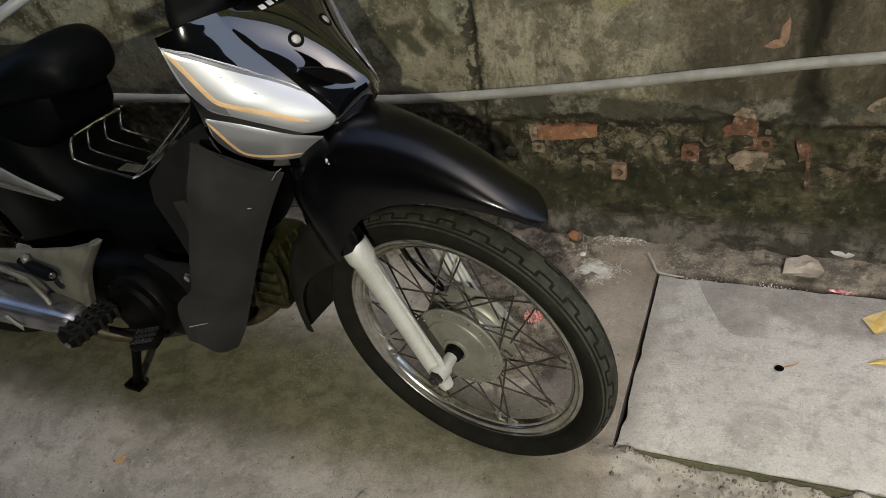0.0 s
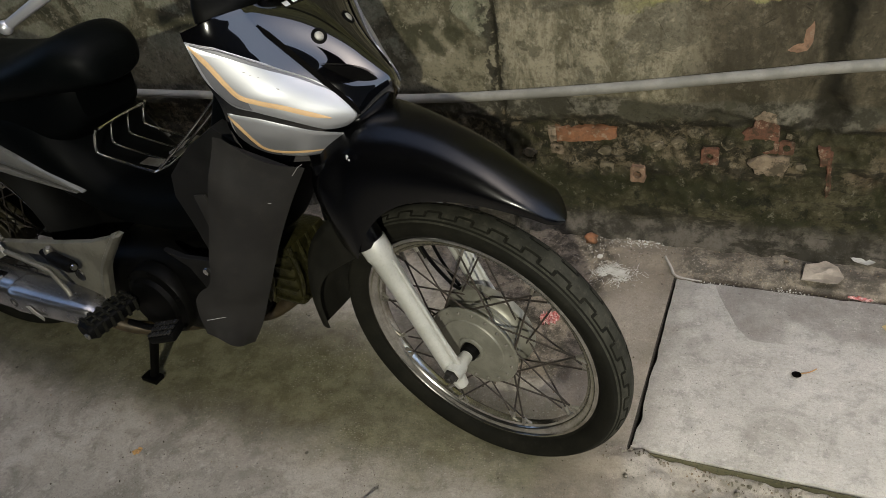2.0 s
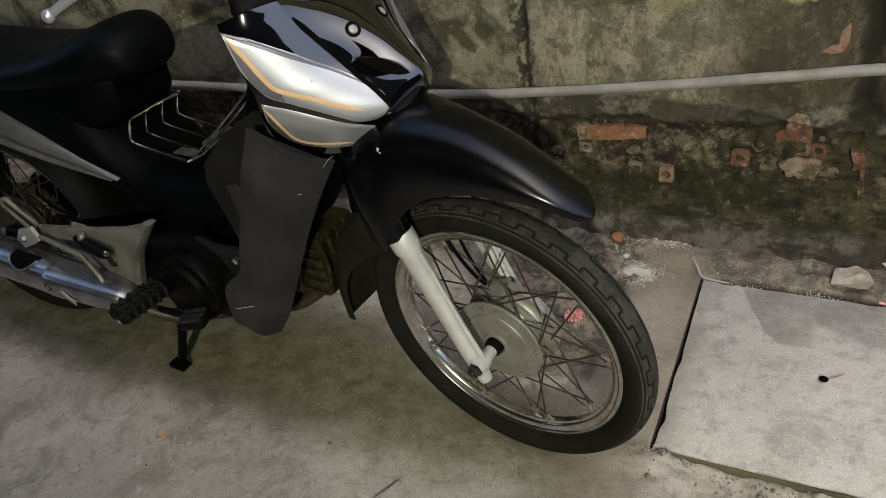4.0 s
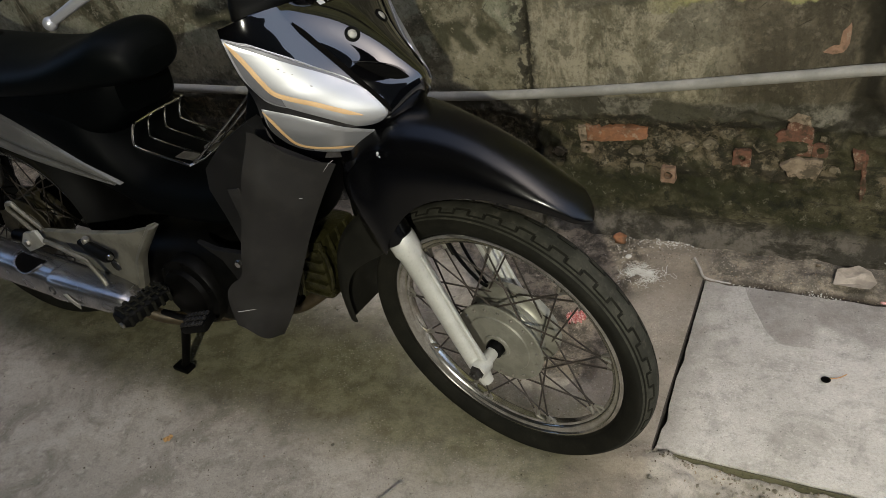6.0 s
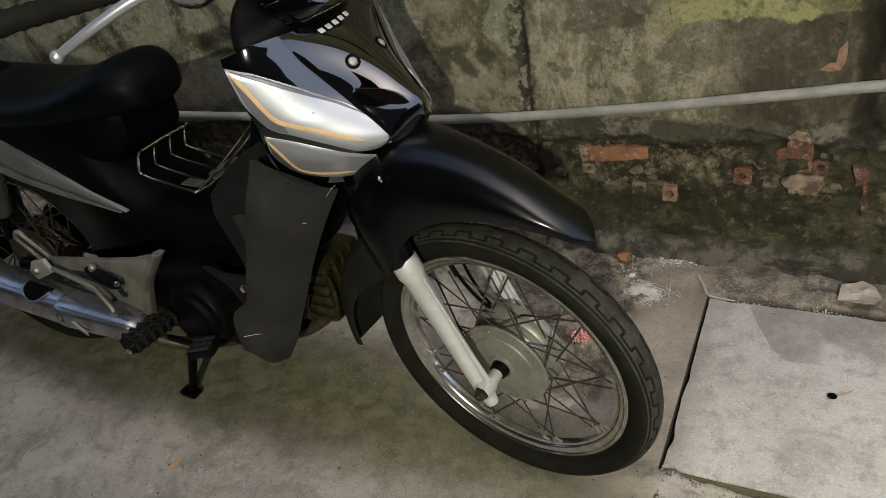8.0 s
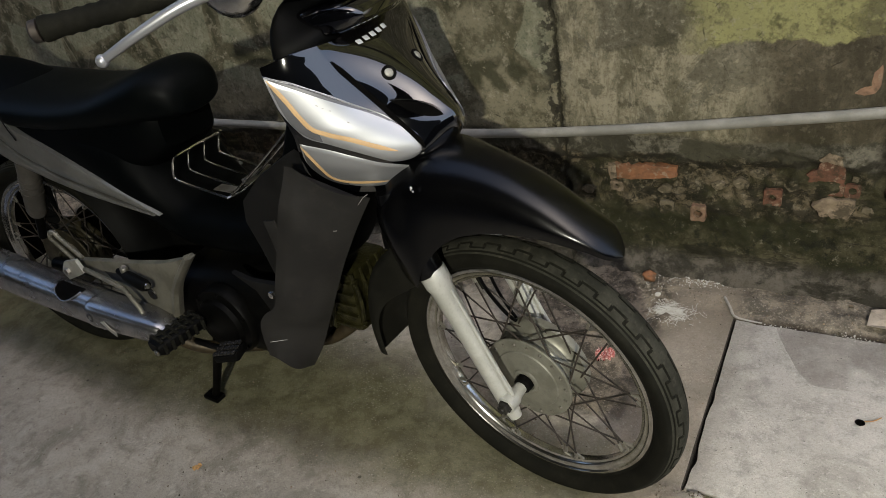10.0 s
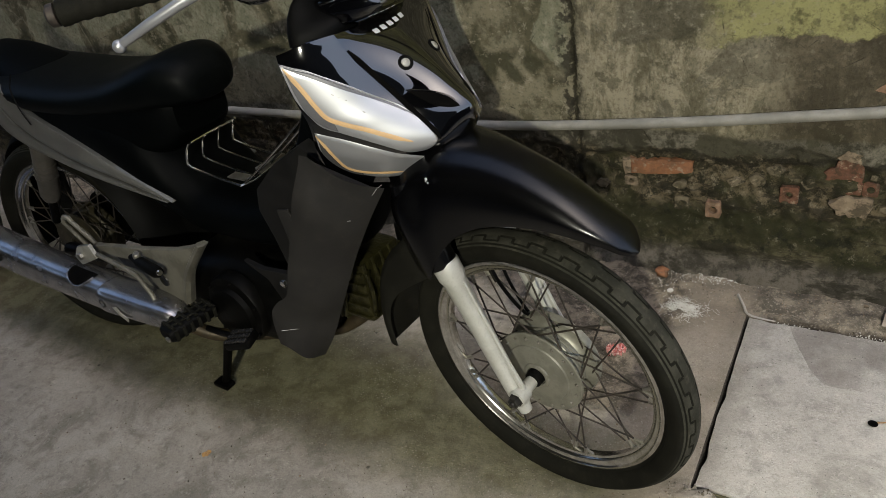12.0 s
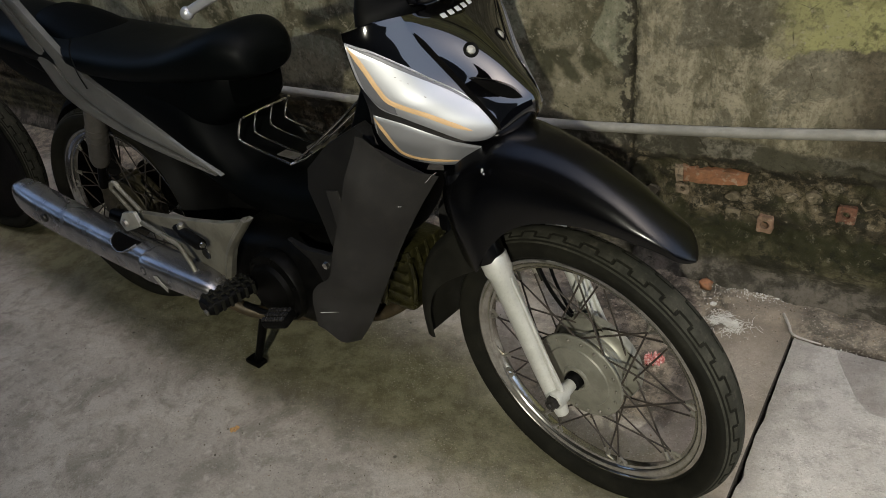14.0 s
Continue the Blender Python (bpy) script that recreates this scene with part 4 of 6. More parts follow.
def fork_cover(side):
    """The sleeve of the fender that closes round one fork leg."""
    rows = [(-0.168, 0.076, 0.40, 0.024), (-0.156, 0.079, 0.35, 0.027), (-0.138, 0.081, 0.30, 0.028), (-0.123, 0.081, 0.262, 0.0272), (-0.118, 0.081, 0.250, 0.0262)]
    if side > 0:
        rows.append((-0.104, 0.081, 0.214, 0.0258))
    pts = [(x, side * y, z) for x, y, z, r in rows]
    return part("fork_cover", tube(pts, [r for *_, r in rows], 24, 24), FENDERP, bike, at=STEER)


fork_cover(-1)
fork_cover(1)


def rear_flap():
    """A hanging flap behind the wheel with deep side lips and a straight lower edge."""
    rings = []
    for i in range(33):
        u = i / 32
        a = math.radians(112 + 73 * u)
        r = 0.340 - 0.006 * u
        half = 0.088 - 0.020 * smooth(0.1, 1.0, u)
        row = []
        for k in range(25):
            v = k / 24 * 2 - 1
            lip = (0.075 - 0.055 * smooth(0.2, 0.9, u)) * smooth(0.72, 1.0, abs(v)) ** 1.6
            spread = half * (math.copysign(min(abs(v) / 0.86, 1.0), v) if abs(v) < 0.86 else math.copysign(1.0 + 0.05 * (abs(v) - 0.86), v))
            row.append(((r - lip) * math.cos(a), spread, (r - lip) * math.sin(a)))
        back = [(x * 1.010, y * 1.035, z * 1.010) for x, y, z in row]
        rings.append(row + back[::-1])
    return loft(rings)


part("mud_flap", rear_flap(), FLAP, bike, "dusty black plastic mud flap behind the wheel", at=STEER, sharp=60)

# ---- cowl ----
C_NOSE = [(0.68, -0.145), (0.72, -0.110), (0.745, -0.089), (0.768, -0.078), (0.79, -0.081), (0.81, -0.098), (0.826, -0.115), (0.862, -0.153), (0.897, -0.190), (0.93, -0.228), (0.98, -0.290)]
C_EDGE_X = [(0.68, -0.155), (0.72, -0.125), (0.752, -0.107), (0.798, -0.144), (0.829, -0.172), (0.872, -0.200), (0.908, -0.221), (0.93, -0.232), (0.98, -0.275)]
C_EDGE_Y = [(0.68, 0.050), (0.752, 0.059), (0.798, 0.067), (0.829, 0.073), (0.872, 0.090), (0.908, 0.105), (0.93, 0.110), (0.98, 0.110)]
C_REAR_X = [(0.68, -0.285), (0.72, -0.283), (0.76, -0.272), (0.808, -0.264), (0.86, -0.276), (0.909, -0.288), (0.98, -0.308)]
C_REAR_Y = [(0.68, 0.125), (0.72, 0.145), (0.76, 0.160), (0.808, 0.170), (0.86, 0.177), (0.909, 0.175), (0.98, 0.150)]
C_BULGE = [(0.68, 0.012), (0.76, 0.016), (0.82, 0.016), (0.90, 0.010), (0.98, 0.006)]


def cowl_at(deg, z, out=0.0):
    """A place on the cowl's right half: 0 at the nose, 30 at the fold beside the centre piece, 90 at the rear edge; and height."""
    def at(d, h):
        d = min(max(d, 0.0), 90.0)
        xc, yc = curve(C_EDGE_X, h), curve(C_EDGE_Y, h)
        if d <= 30:
            w = d / 30
            x0 = curve(C_NOSE, h)
            return Vector((x0 + (xc - x0) * w ** 1.6, -yc * w, h))
        v = (d - 30) / 60
        dx, dy = curve(C_REAR_X, h) - xc, yc - curve(C_REAR_Y, h)
        size = math.hypot(dx, dy)
        b = curve(C_BULGE, h) * math.sin(math.pi * v) ** 0.8
        return Vector((xc + dx * v - dy / size * b, -yc + dy * v + dx / size * b, h))
    p = at(deg, z)
    if out:
        d0, d1 = max(deg - 2, 0.5), min(deg + 2, 89.5)
        n = (at(d1, z) - at(d0, z)).cross(at(deg, z + 0.004) - at(deg, z - 0.004))
        n.normalize()
        if n.dot(Vector((0.5, -0.8, 0.1))) < 0:
            n = -n
        p = p + n * out
    return p


C_FOOT = [(0, 0.705), (18, 0.692), (30, 0.676), (51, 0.678), (73, 0.686), (82, 0.695), (87, 0.714), (90, 0.740)]
C_TOP = [(0, 0.965), (10, 0.958), (13, 0.938), (16, 0.924), (32, 0.926), (50, 0.925), (76, 0.919), (90, 0.914)]


def cowl_shell():
    degs = [0.0, 1, 2.5] + [4 + 25 * k / 20 for k in range(21)] + [29.6, 30, 30.4] + [31.5 + 58.5 * k / 30 for k in range(31)]
    rings = []
    for i in range(57):
        right = []
        for d in degs:
            z0, z1 = curve(C_FOOT, d), curve(C_TOP, d)
            p = cowl_at(d, z0 + (z1 - z0) * i / 56)
            right.append(p)
        whole = [Vector((p.x, -p.y, p.z)) for p in right[::-1]] + right[1:]
        inner = [Vector((p.x - 0.005, p.y * 0.965, p.z)) for p in whole[::-1]]
        rings.append(whole + inner)
    return loft(rings)


cowl = part("front_cowl", cowl_shell(), GLOSS, bike, "glossy black front cowl with silver side panels", sharp=50)


def leaf_panel(low, high, d0, d1, out, n=60, m=14, flip=False):
    """A panel laid on the cowl between two height curves over the angle."""
    rings = []
    for i in range(n + 1):
        d = d0 + (d1 - d0) * i / n
        a, b = curve(low, d), curve(high, d)
        b = max(b, a + 0.0003)
        row = []
        for k in range(m + 1):
            z = a + (b - a) * k / m
            rim = min(k, m - k, i, n - i)
            p = cowl_at(d, z, out if rim > 0 else out * 0.15)
            row.append(Vector((p.x, -p.y, p.z)) if flip else p)
        rings.append(row)
    return loft(rings, closed=False)


def ribbon(path, wide, out, n=70, flip=False):
    pts = spline([(d, z * 100, 0) for d, z in path], n)
    rings = []
    for i, p in enumerate(pts):
        a, b = pts[max(i - 1, 0)], pts[min(i + 1, n - 1)]
        pa, pb, pc = cowl_at(a.x, a.y / 100), cowl_at(b.x, b.y / 100), cowl_at(p.x, p.y / 100)
        t = (pb - pa).normalized()
        nn = (cowl_at(p.x, p.y / 100, 0.01) - pc).normalized()
        s = t.cross(nn).normalized()
        w = wide * min(1, 0.25 + 6 * i / n, 0.25 + 6 * (n - 1 - i) / n)
        row = [pc + nn * out - s * w / 2, pc + nn * (out + 0.0005), pc + nn * out + s * w / 2]
        rings.append([Vector((q.x, -q.y, q.z)) for q in row] if flip else row)
    return loft(rings, closed=False)


# upper silver panel: its edge line, the white field's top, the gold stripe and the lower edge; then the lower panel
UP_HI = [(30.8, 0.790), (35, 0.811), (44.5, 0.836), (53.5, 0.858), (69.5, 0.884), (80, 0.893), (89.5, 0.901)]
WHITE_HI = [(30.8, 0.789), (40, 0.818), (52.5, 0.8435), (66, 0.868), (82.5, 0.891), (88, 0.898)]
UP_GOLD = [(87.5, 0.896), (83.5, 0.878), (80.7, 0.858), (79.2, 0.836), (76.8, 0.8165), (69.5, 0.804), (59, 0.7895), (48.5, 0.770), (42, 0.759)]
UP_LOW = [(30.8, 0.755), (33, 0.746), (37, 0.739), (45, 0.7405), (50, 0.748), (61, 0.769), (72.5, 0.788), (83.5, 0.804), (87.5, 0.826), (89.2, 0.852), (89.6, 0.899)]
LO_HI = [(36, 0.725), (47, 0.738), (52.5, 0.745), (62, 0.7605), (73.5, 0.778), (88.2, 0.793)]
LO_GOLD = [(87.7, 0.790), (84, 0.768), (80.3, 0.743), (75.5, 0.722), (67, 0.711), (55, 0.705), (46, 0.702)]
LO_LOW = [(36, 0.693), (51.5, 0.691), (68, 0.701), (79, 0.718), (86, 0.745), (88.2, 0.768)]
edge_line = [(89.3, 0.9025), (80, 0.8945), (69.5, 0.8855), (53.5, 0.8595), (44.5, 0.8375), (35, 0.8125), (31.5, 0.794)]
for flip in (False, True):
    upper = part("side_panel", leaf_panel(UP_LOW, UP_HI, 30.8, 89.6, 0.0024, 90, flip=flip), SILVER, bike, "silver painted cowl side panel with gold stripes")
    lower = part("lower_panel", leaf_panel(LO_LOW, LO_HI, 36, 88.2, 0.0024, 70, flip=flip), SILVER, bike, "silver painted lower cowl panel")
    for d0, z0, dd, dz in ((63.5, 0.846, 1.6, 0.0040), (61.5, 0.841, 1.6, 0.0024), (58.5, 0.835, 1.3, 0.0030), (53.8, 0.812, 1.5, 0.0055)):
        part("scuff", leaf_panel([(d0, z0), (d0 + dd, z0 + dz * 0.4)], [(d0, z0 + dz * 0.7), (d0 + dd, z0 + dz)], d0, d0 + dd, 0.0030, 6, 4, flip), SCUFF, upper, "grey scuff mark")
    part("gold_stripe", ribbon(UP_GOLD, 0.0072, 0.0032, 90, flip), GOLD, upper, "gold pinstripe")
    part("gold_stripe", ribbon(LO_GOLD, 0.0062, 0.0032, 90, flip), GOLD, lower, "gold pinstripe")
    part("grey_film", leaf_panel([(x, z + 0.002) for x, z in UP_LOW], sorted((d, z - 0.003) for d, z in UP_GOLD), 74, 87.6, 0.0029, 40, flip=flip), FILM, upper, "grey film edge")
    part("grey_film", leaf_panel([(x, z + 0.002) for x, z in LO_LOW], sorted((d, z - 0.003) for d, z in LO_GOLD), 68, 87.4, 0.0029, 40, flip=flip), PEWTER, lower, "dark grey film edge")
    part("grey_film", leaf_panel(WHITE_HI, [(x, z - 0.0008) for x, z in UP_HI], 33, 87, 0.0029, 70, 6, flip), FILM, upper, "charcoal film above the silver")
    if not flip:
        part("seam_line", ribbon(edge_line, 0.0022, 0.0030), SILVER, cowl, "fine pale edge line")
    part("seam_groove", ribbon([(30, 0.900), (30, 0.874), (30, 0.832), (30, 0.798), (30, 0.772), (29.8, 0.753)], 0.0080, 0.0022, flip=flip), DEEP, cowl, "black groove between cowl pieces")

for sgn in (1, -1):
    p = cowl_at(13.5, 0.862, 0.0)
    n = (cowl_at(13.5, 0.862, 0.01) - p).normalized()
    p, n = Vector((p.x, p.y * sgn, p.z)), Vector((n.x, n.y * sgn, n.z))
    m4 = Matrix.Translation(p) @ n.to_track_quat("-Y", "Z").to_matrix().to_4x4()
    screw = revolve([(0.0, -0.0035), (0.0035, -0.0035), (0.0065, -0.0018), (0.0072, 0.0)], 24)
    part("screw", screw, LUGM, cowl, "round bright screw", at=m4)
    part("screw_cup", revolve([(0.0074, -0.0004), (0.0105, -0.0022), (0.0118, -0.0014), (0.0120, 0.001)], 28), MATT, cowl, at=m4)

# nose vents and their rims
for flip in (False, True):
    part("nose_vent", leaf_panel([(9, 0.792), (12, 0.792), (16.5, 0.795), (21.5, 0.804), (25, 0.826)], [(9, 0.795), (10.5, 0.8055), (14, 0.814), (18, 0.820), (25, 0.8275)], 9, 25, 0.0012, 30, 8, flip), DEEP, cowl, "black nose vent slot")
    part("vent_lip", ribbon([(9, 0.796), (10.5, 0.807), (14, 0.8155), (18, 0.8215), (25, 0.829)], 0.0016, 0.0024, 40, flip), GLOSS, cowl)

# plain bars for the mark on the nose
for k in range(5):
    d0, d1 = sorted((abs(13.0 - 4.6 * k), abs(13.0 - 4.6 * k - 2.9)))
    zz = 0.9065 + 0.0008 * k
    part("mark_bar", leaf_panel([(d0, zz), (d1, zz)], [(d0, zz + 0.0058), (d1, zz + 0.0058)], d0, d1, 0.001, 4, 4, k > 2), LETTER, cowl, "white bar mark")

# ---- leg shields ----
S_IN = [(0.25, -0.450), (0.31, -0.408), (0.393, -0.362), (0.53, -0.288), (0.62, -0.232), (0.70, -0.176), (0.74, -0.150)]
S_OUT = [(0.325, -0.450), (0.38, -0.450), (0.412, -0.442), (0.430, -0.428), (0.452, -0.404), (0.469, -0.388), (0.53, -0.359), (0.591, -0.332), (0.674, -0.298), (0.757, -0.268), (0.78, -0.262)]


def leg_shield(side):
    rings = []
    for i in range(61):
        u = i / 60
        zi, zo = 0.252 + 0.433 * u, 0.330 + 0.427 * u
        a = Vector((curve(S_IN, zi), side * 0.120, zi))
        b = Vector((curve(S_OUT, zo), side * (0.196 - 0.016 * smooth(0.8, 1.0, u)), zo))
        row = []
        for k in range(17):
            v = k / 16
            p = a.lerp(b, v)
            p.x += 0.007 * math.sin(math.pi * v) - 0.008 * smooth(0.90, 1.0, v)
            p.y += side * 0.004 * math.sin(math.pi * v)
            p.z -= 0.032 * smooth(0.55, 1.0, u) * (v - v ** 4) + 0.015 * smooth(0.30, 0.0, u) * math.sin(math.pi * v ** 1.5)
            p.x += 0.006 * smooth(0.26, 0.30, u) * smooth(0.50, 0.30, u) * v
            row.append(p)
        back = [Vector((p.x - 0.004, p.y - side * 0.001, p.z)) for p in row]
        for q in (0, -1):
            back[q].x -= 0.014
        rings.append(row + back[::-1])
    return part("leg_shield", loft(rings), GREYP, bike, "scratched dark grey plastic leg shield", sharp=40)


shield = leg_shield(-1)
leg_shield(1)
for pts, r in (([(-0.452, -0.2005, 0.374), (-0.441, -0.190, 0.372), (-0.430, -0.178, 0.369), (-0.418, -0.166, 0.366)], 0.0007),
               ([(-0.196, -0.141, 0.682), (-0.188, -0.134, 0.693), (-0.182, -0.129, 0.697)], 0.0005), ([(-0.240, -0.165, 0.640), (-0.236, -0.161, 0.639)], 0.0006)):
    part("scratch", tube(pts, r, 5), SCUFF, shield, "pale scratch")

# ---- body ----
body = part("body_cover", body_loft([
    (-1.50, 0.790, 0.030, 0.060), (-1.40, 0.760, 0.050, 0.085), (-1.20, 0.695, 0.070, 0.115), (-1.00, 0.670, 0.085, 0.128), (-0.88, 0.615, 0.105, 0.128),
    (-0.83, 0.580, 0.095, 0.122), (-0.79, 0.545, 0.072, 0.116), (-0.74, 0.515, 0.055, 0.112), (-0.68, 0.510, 0.053, 0.108), (-0.60, 0.510, 0.053, 0.105), (-0.52, 0.525, 0.062, 0.100),
    (-0.44, 0.580, 0.110, 0.095), (-0.36, 0.670, 0.190, 0.090), (-0.30, 0.760, 0.170, 0.085), (-0.25, 0.820, 0.110, 0.070)], 32, 60), SATIN, bike, "black plastic body cover", sharp=60)


def side_strip(name, hi, low, x0, x1, y0, bulge, material, label, flip):
    rings = []
    for i in range(61):
        x = x0 + (x1 - x0) * i / 60
        a, b = curve(low, x), max(curve(hi, x), curve(low, x) + 0.0006)
        row = []
        for k in range(13):
            v = k / 12
            y = -(y0(x) + bulge * math.sin(math.pi * v) ** 0.7 * min(1, (b - a) / 0.03))
            row.append(Vector((x, y, a + (b - a) * v)))
        back = [Vector((p.x, -(y0(p.x) - 0.014), p.z)) for p in row[::-1]]
        ring = row + back
        rings.append([Vector((p.x, -p.y, p.z)) for p in ring] if flip else ring)
    return part(name, loft(rings), material, bike, label, sharp=50)


T_HI = [(-1.60, 0.935), (-1.48, 0.875), (-1.373, 0.805), (-1.302, 0.760), (-1.199, 0.710), (-1.06, 0.668), (-0.934, 0.626), (-0.839, 0.584), (-0.778, 0.554)]
T_MID = [(-1.60, 0.905), (-1.50, 0.845), (-1.383, 0.764), (-1.291, 0.676), (-1.126, 0.624), (-0.919, 0.590), (-0.778, 0.5525)]
T_LOW = [(-1.60, 0.880), (-1.483, 0.787), (-1.427, 0.716), (-1.351, 0.644), (-1.159, 0.604), (-0.915, 0.573), (-0.778, 0.5515)]
wide = lambda x: curve([(-1.6, 0.105), (-1.4, 0.118), (-1.15, 0.132), (-0.95, 0.136), (-0.76, 0.122)], x)
for flip in (False, True):
    side_strip("tail_panel", T_HI, T_MID, -1.20 if flip else -1.60, -0.779, wide, 0.005, TAILP, "dark silver painted tail panel", flip)
    side_strip("tail_trim", [(x, z - 0.004) for x, z in T_MID], T_LOW, -1.20 if flip else -1.60, -0.790, lambda x: wide(x) + 0.004, 0.003, TAILP, "silver lower edge of the tail panel", flip)

def seat_row(x, top, low, half):
    return (x, (top + low) / 2, (top - low) / 2, half)


seat = part("seat", body_loft([seat_row(*r) for r in (
    (-1.80, 0.800, 0.750, 0.085), (-1.74, 0.800, 0.715, 0.112), (-1.50, 0.785, 0.698, 0.122), (-1.28, 0.779, 0.693, 0.128), (-1.08, 0.780, 0.697, 0.128), (-0.94, 0.796, 0.708, 0.122),
    (-0.84, 0.824, 0.722, 0.114), (-0.77, 0.844, 0.732, 0.100), (-0.735, 0.842, 0.738, 0.088), (-0.708, 0.830, 0.744, 0.074), (-0.694, 0.815, 0.748, 0.060), (-0.686, 0.798, 0.752, 0.042))], 36, 70), SEATV, bike, "black vinyl seat with a raised nose", sharp=60)
part("seat_base", body_loft([(-1.55, 0.720, 0.04, 0.105, 0, 4), (-1.25, 0.690, 0.06, 0.118, 0, 4), (-1.0, 0.680, 0.075, 0.124, 0, 4), (-0.90, 0.682, 0.080, 0.114, 0, 4), (-0.85, 0.690, 0.076, 0.108, 0, 3), (-0.80, 0.703, 0.066, 0.096, 0, 3), (-0.770, 0.714, 0.054, 0.082, 0, 4), (-0.750, 0.722, 0.042, 0.066, 0, 4)], 32, 40), SATIN, bike)
part("seat_seam", tube([(-1.19, -0.139, 0.690), (-1.215, -0.136, 0.722), (-1.235, -0.128, 0.765), (-1.24, -0.110, 0.795)], 0.0016, 6, 20), MATT, seat)
part("seat_bolt", revolve([(0.0, -0.006), (0.004, -0.006), (0.006, -0.004), (0.006, 0.0)], 12), CHROME, bike, at=pose(-0.782, -0.074, 0.722))

# inner leg shield cover with its grey inset
part("inner_cover", plate([(-0.486, 0.640), (-0.497, 0.594), (-0.479, 0.542), (-0.465, 0.484), (-0.450, 0.462), (-0.418, 0.500), (-0.300, 0.640), (-0.300, 0.720), (-0.345, 0.745), (-0.420, 0.700)], 0.030, 0.008), INNERP, bike, "dark inner leg shield cover", at=pose(0, -0.103, 0))
part("grey_inset", plate([(-0.440, 0.607), (-0.412, 0.613), (-0.399, 0.574), (-0.420, 0.516), (-0.430, 0.538)], 0.004, 0.0015), GREYP, bike, "grey plastic inset", at=pose(0, -0.1335, 0))
part("cover_slot", plate([(-0.404, 0.585), (-0.370, 0.590), (-0.395, 0.536)], 0.003, 0.0), DEEP, bike, "dark slot in the inner cover", at=pose(0, -0.1350, 0))
for k in range(2):
    part("mark_bar", block(0.008, 0.0012, 0.011, 0, (-0.362 + 0.012 * k, -0.1340, 0.675 + 0.003 * k)), TAILP, bike, "grey bar mark")

# ---- wire rack in the leg space ----
rack = part("wire_rack", tube([(-0.750, 0.062, 0.660), (-0.738, 0.0, 0.668), (-0.735, -0.062, 0.668)], 0.0030, 8, 12), CHROME, bike, "bent chrome wire rack")
for k, y in enumerate((-0.066, -0.024, 0.020, 0.062)):
    part("wire", tube([(-0.737, y, 0.668), (-0.752, y, 0.650), (-0.764, y, 0.622), (-0.757, y, 0.611), (-0.70, y, 0.601), (-0.615, y, 0.590)], 0.0030 if k in (0, 3) else 0.0022, 8, 26), CHROME, rack)
part("cross_wire", tube([(-0.615, -0.066, 0.590), (-0.600, -0.04, 0.592), (-0.605, 0.062, 0.600)], 0.003, 8), CHROME, rack)
for y in (-0.058, -0.020, 0.045):
    part("stay", tube([(-0.612, y, 0.592), (-0.575, y, 0.618), (-0.48, y, 0.690), (-0.385, y, 0.765)], 0.0026, 8, 16), CHROME, rack)
part("clamp", block(0.016, 0.07, 0.010, 0.002, (-0.575, -0.01, 0.621)), STEEL, rack)
part("hinge_tab", block(0.050, 0.024, 0.002, 0, (-0.645, -0.040, 0.594)), STEEL, rack)

# ---- handlebar ----
G_IN, G_OUT = Vector((-0.375, -0.190, 1.030)), Vector((-0.515, -0.335, 1.020))
g = (G_OUT - G_IN).normalized()
grip_pts, grip_r = [], []
for k in range(45):
    u = k / 44
    grip_pts.append(G_IN.lerp(G_OUT, u))
    grip_r.append(0.0185 if u < 0.05 or u > 0.94 else 0.0160 + (0.0012 if k % 4 < 2 else 0))
bar = part("handlebar", tube([(-0.375, 0.190, 1.045), (-0.33, 0.10, 1.035), (-0.31, 0.0, 1.02), (-0.33, -0.10, 1.032), G_IN], 0.011, 12, 24), MATT, bike, "black handlebar with rubber grips", at=None)
part("grip", tube(grip_pts, grip_r, 18), RUBBER, bar, "black rubber grip")
part("bar_end", tube([G_OUT + g * 0.002, G_OUT + g * 0.004, G_OUT + g * 0.014, G_OUT + g * 0.018], [0.012, 0.0165, 0.0160, 0.010], 18), SPOKEM, bar, "dull brown steel bar end")
part("grip", tube([Vector((p.x + 0.05 * (1 - abs(p.y) / 0.33), -p.y, p.z)) for p in grip_pts], grip_r, 18), RUBBER, bar, "black rubber grip")
lever = part("brake_lever", tube([(-0.235, -0.170, 1.035), (-0.262, -0.215, 1.040), (-0.300, -0.262, 1.030), (-0.350, -0.305, 1.006), (-0.398, -0.332, 0.982)], [0.0098, 0.0094, 0.0082, 0.0072, 0.0062], 14, 30), SILVER, bar, "bright alloy brake lever")
ball = bmesh.new()
bmesh.ops.create_uvsphere(ball, u_segments=20, v_segments=12, radius=0.0092, matrix=pose(-0.403, -0.335, 0.979))
part("lever_ball", ball, SILVER, lever)
part("lever_perch", block(0.035, 0.05, 0.022, 0.005, (-0.245, -0.165, 1.038)), MATT, bar)
part("brake_hose", tube([(-0.25, -0.16, 1.028), (-0.262, -0.15, 1.010), (-0.235, -0.10, 1.005), (-0.215, -0.05, 1.010), (-0.22, 0.0, 1.0)], 0.0038, 8, 24), MATT, bar)
part("headlight_cover", body_loft([(-0.40, 1.035, 0.02, 0.05), (-0.385, 1.038, 0.035, 0.075), (-0.34, 1.042, 0.050, 0.10), (-0.30, 1.045, 0.056, 0.11), (-0.265, 1.042, 0.050, 0.10), (-0.24, 1.038, 0.036, 0.08), (-0.232, 1.035, 0.012, 0.05)], 30, 30), GLOSS, bar, "glossy black handlebar and headlight cover")
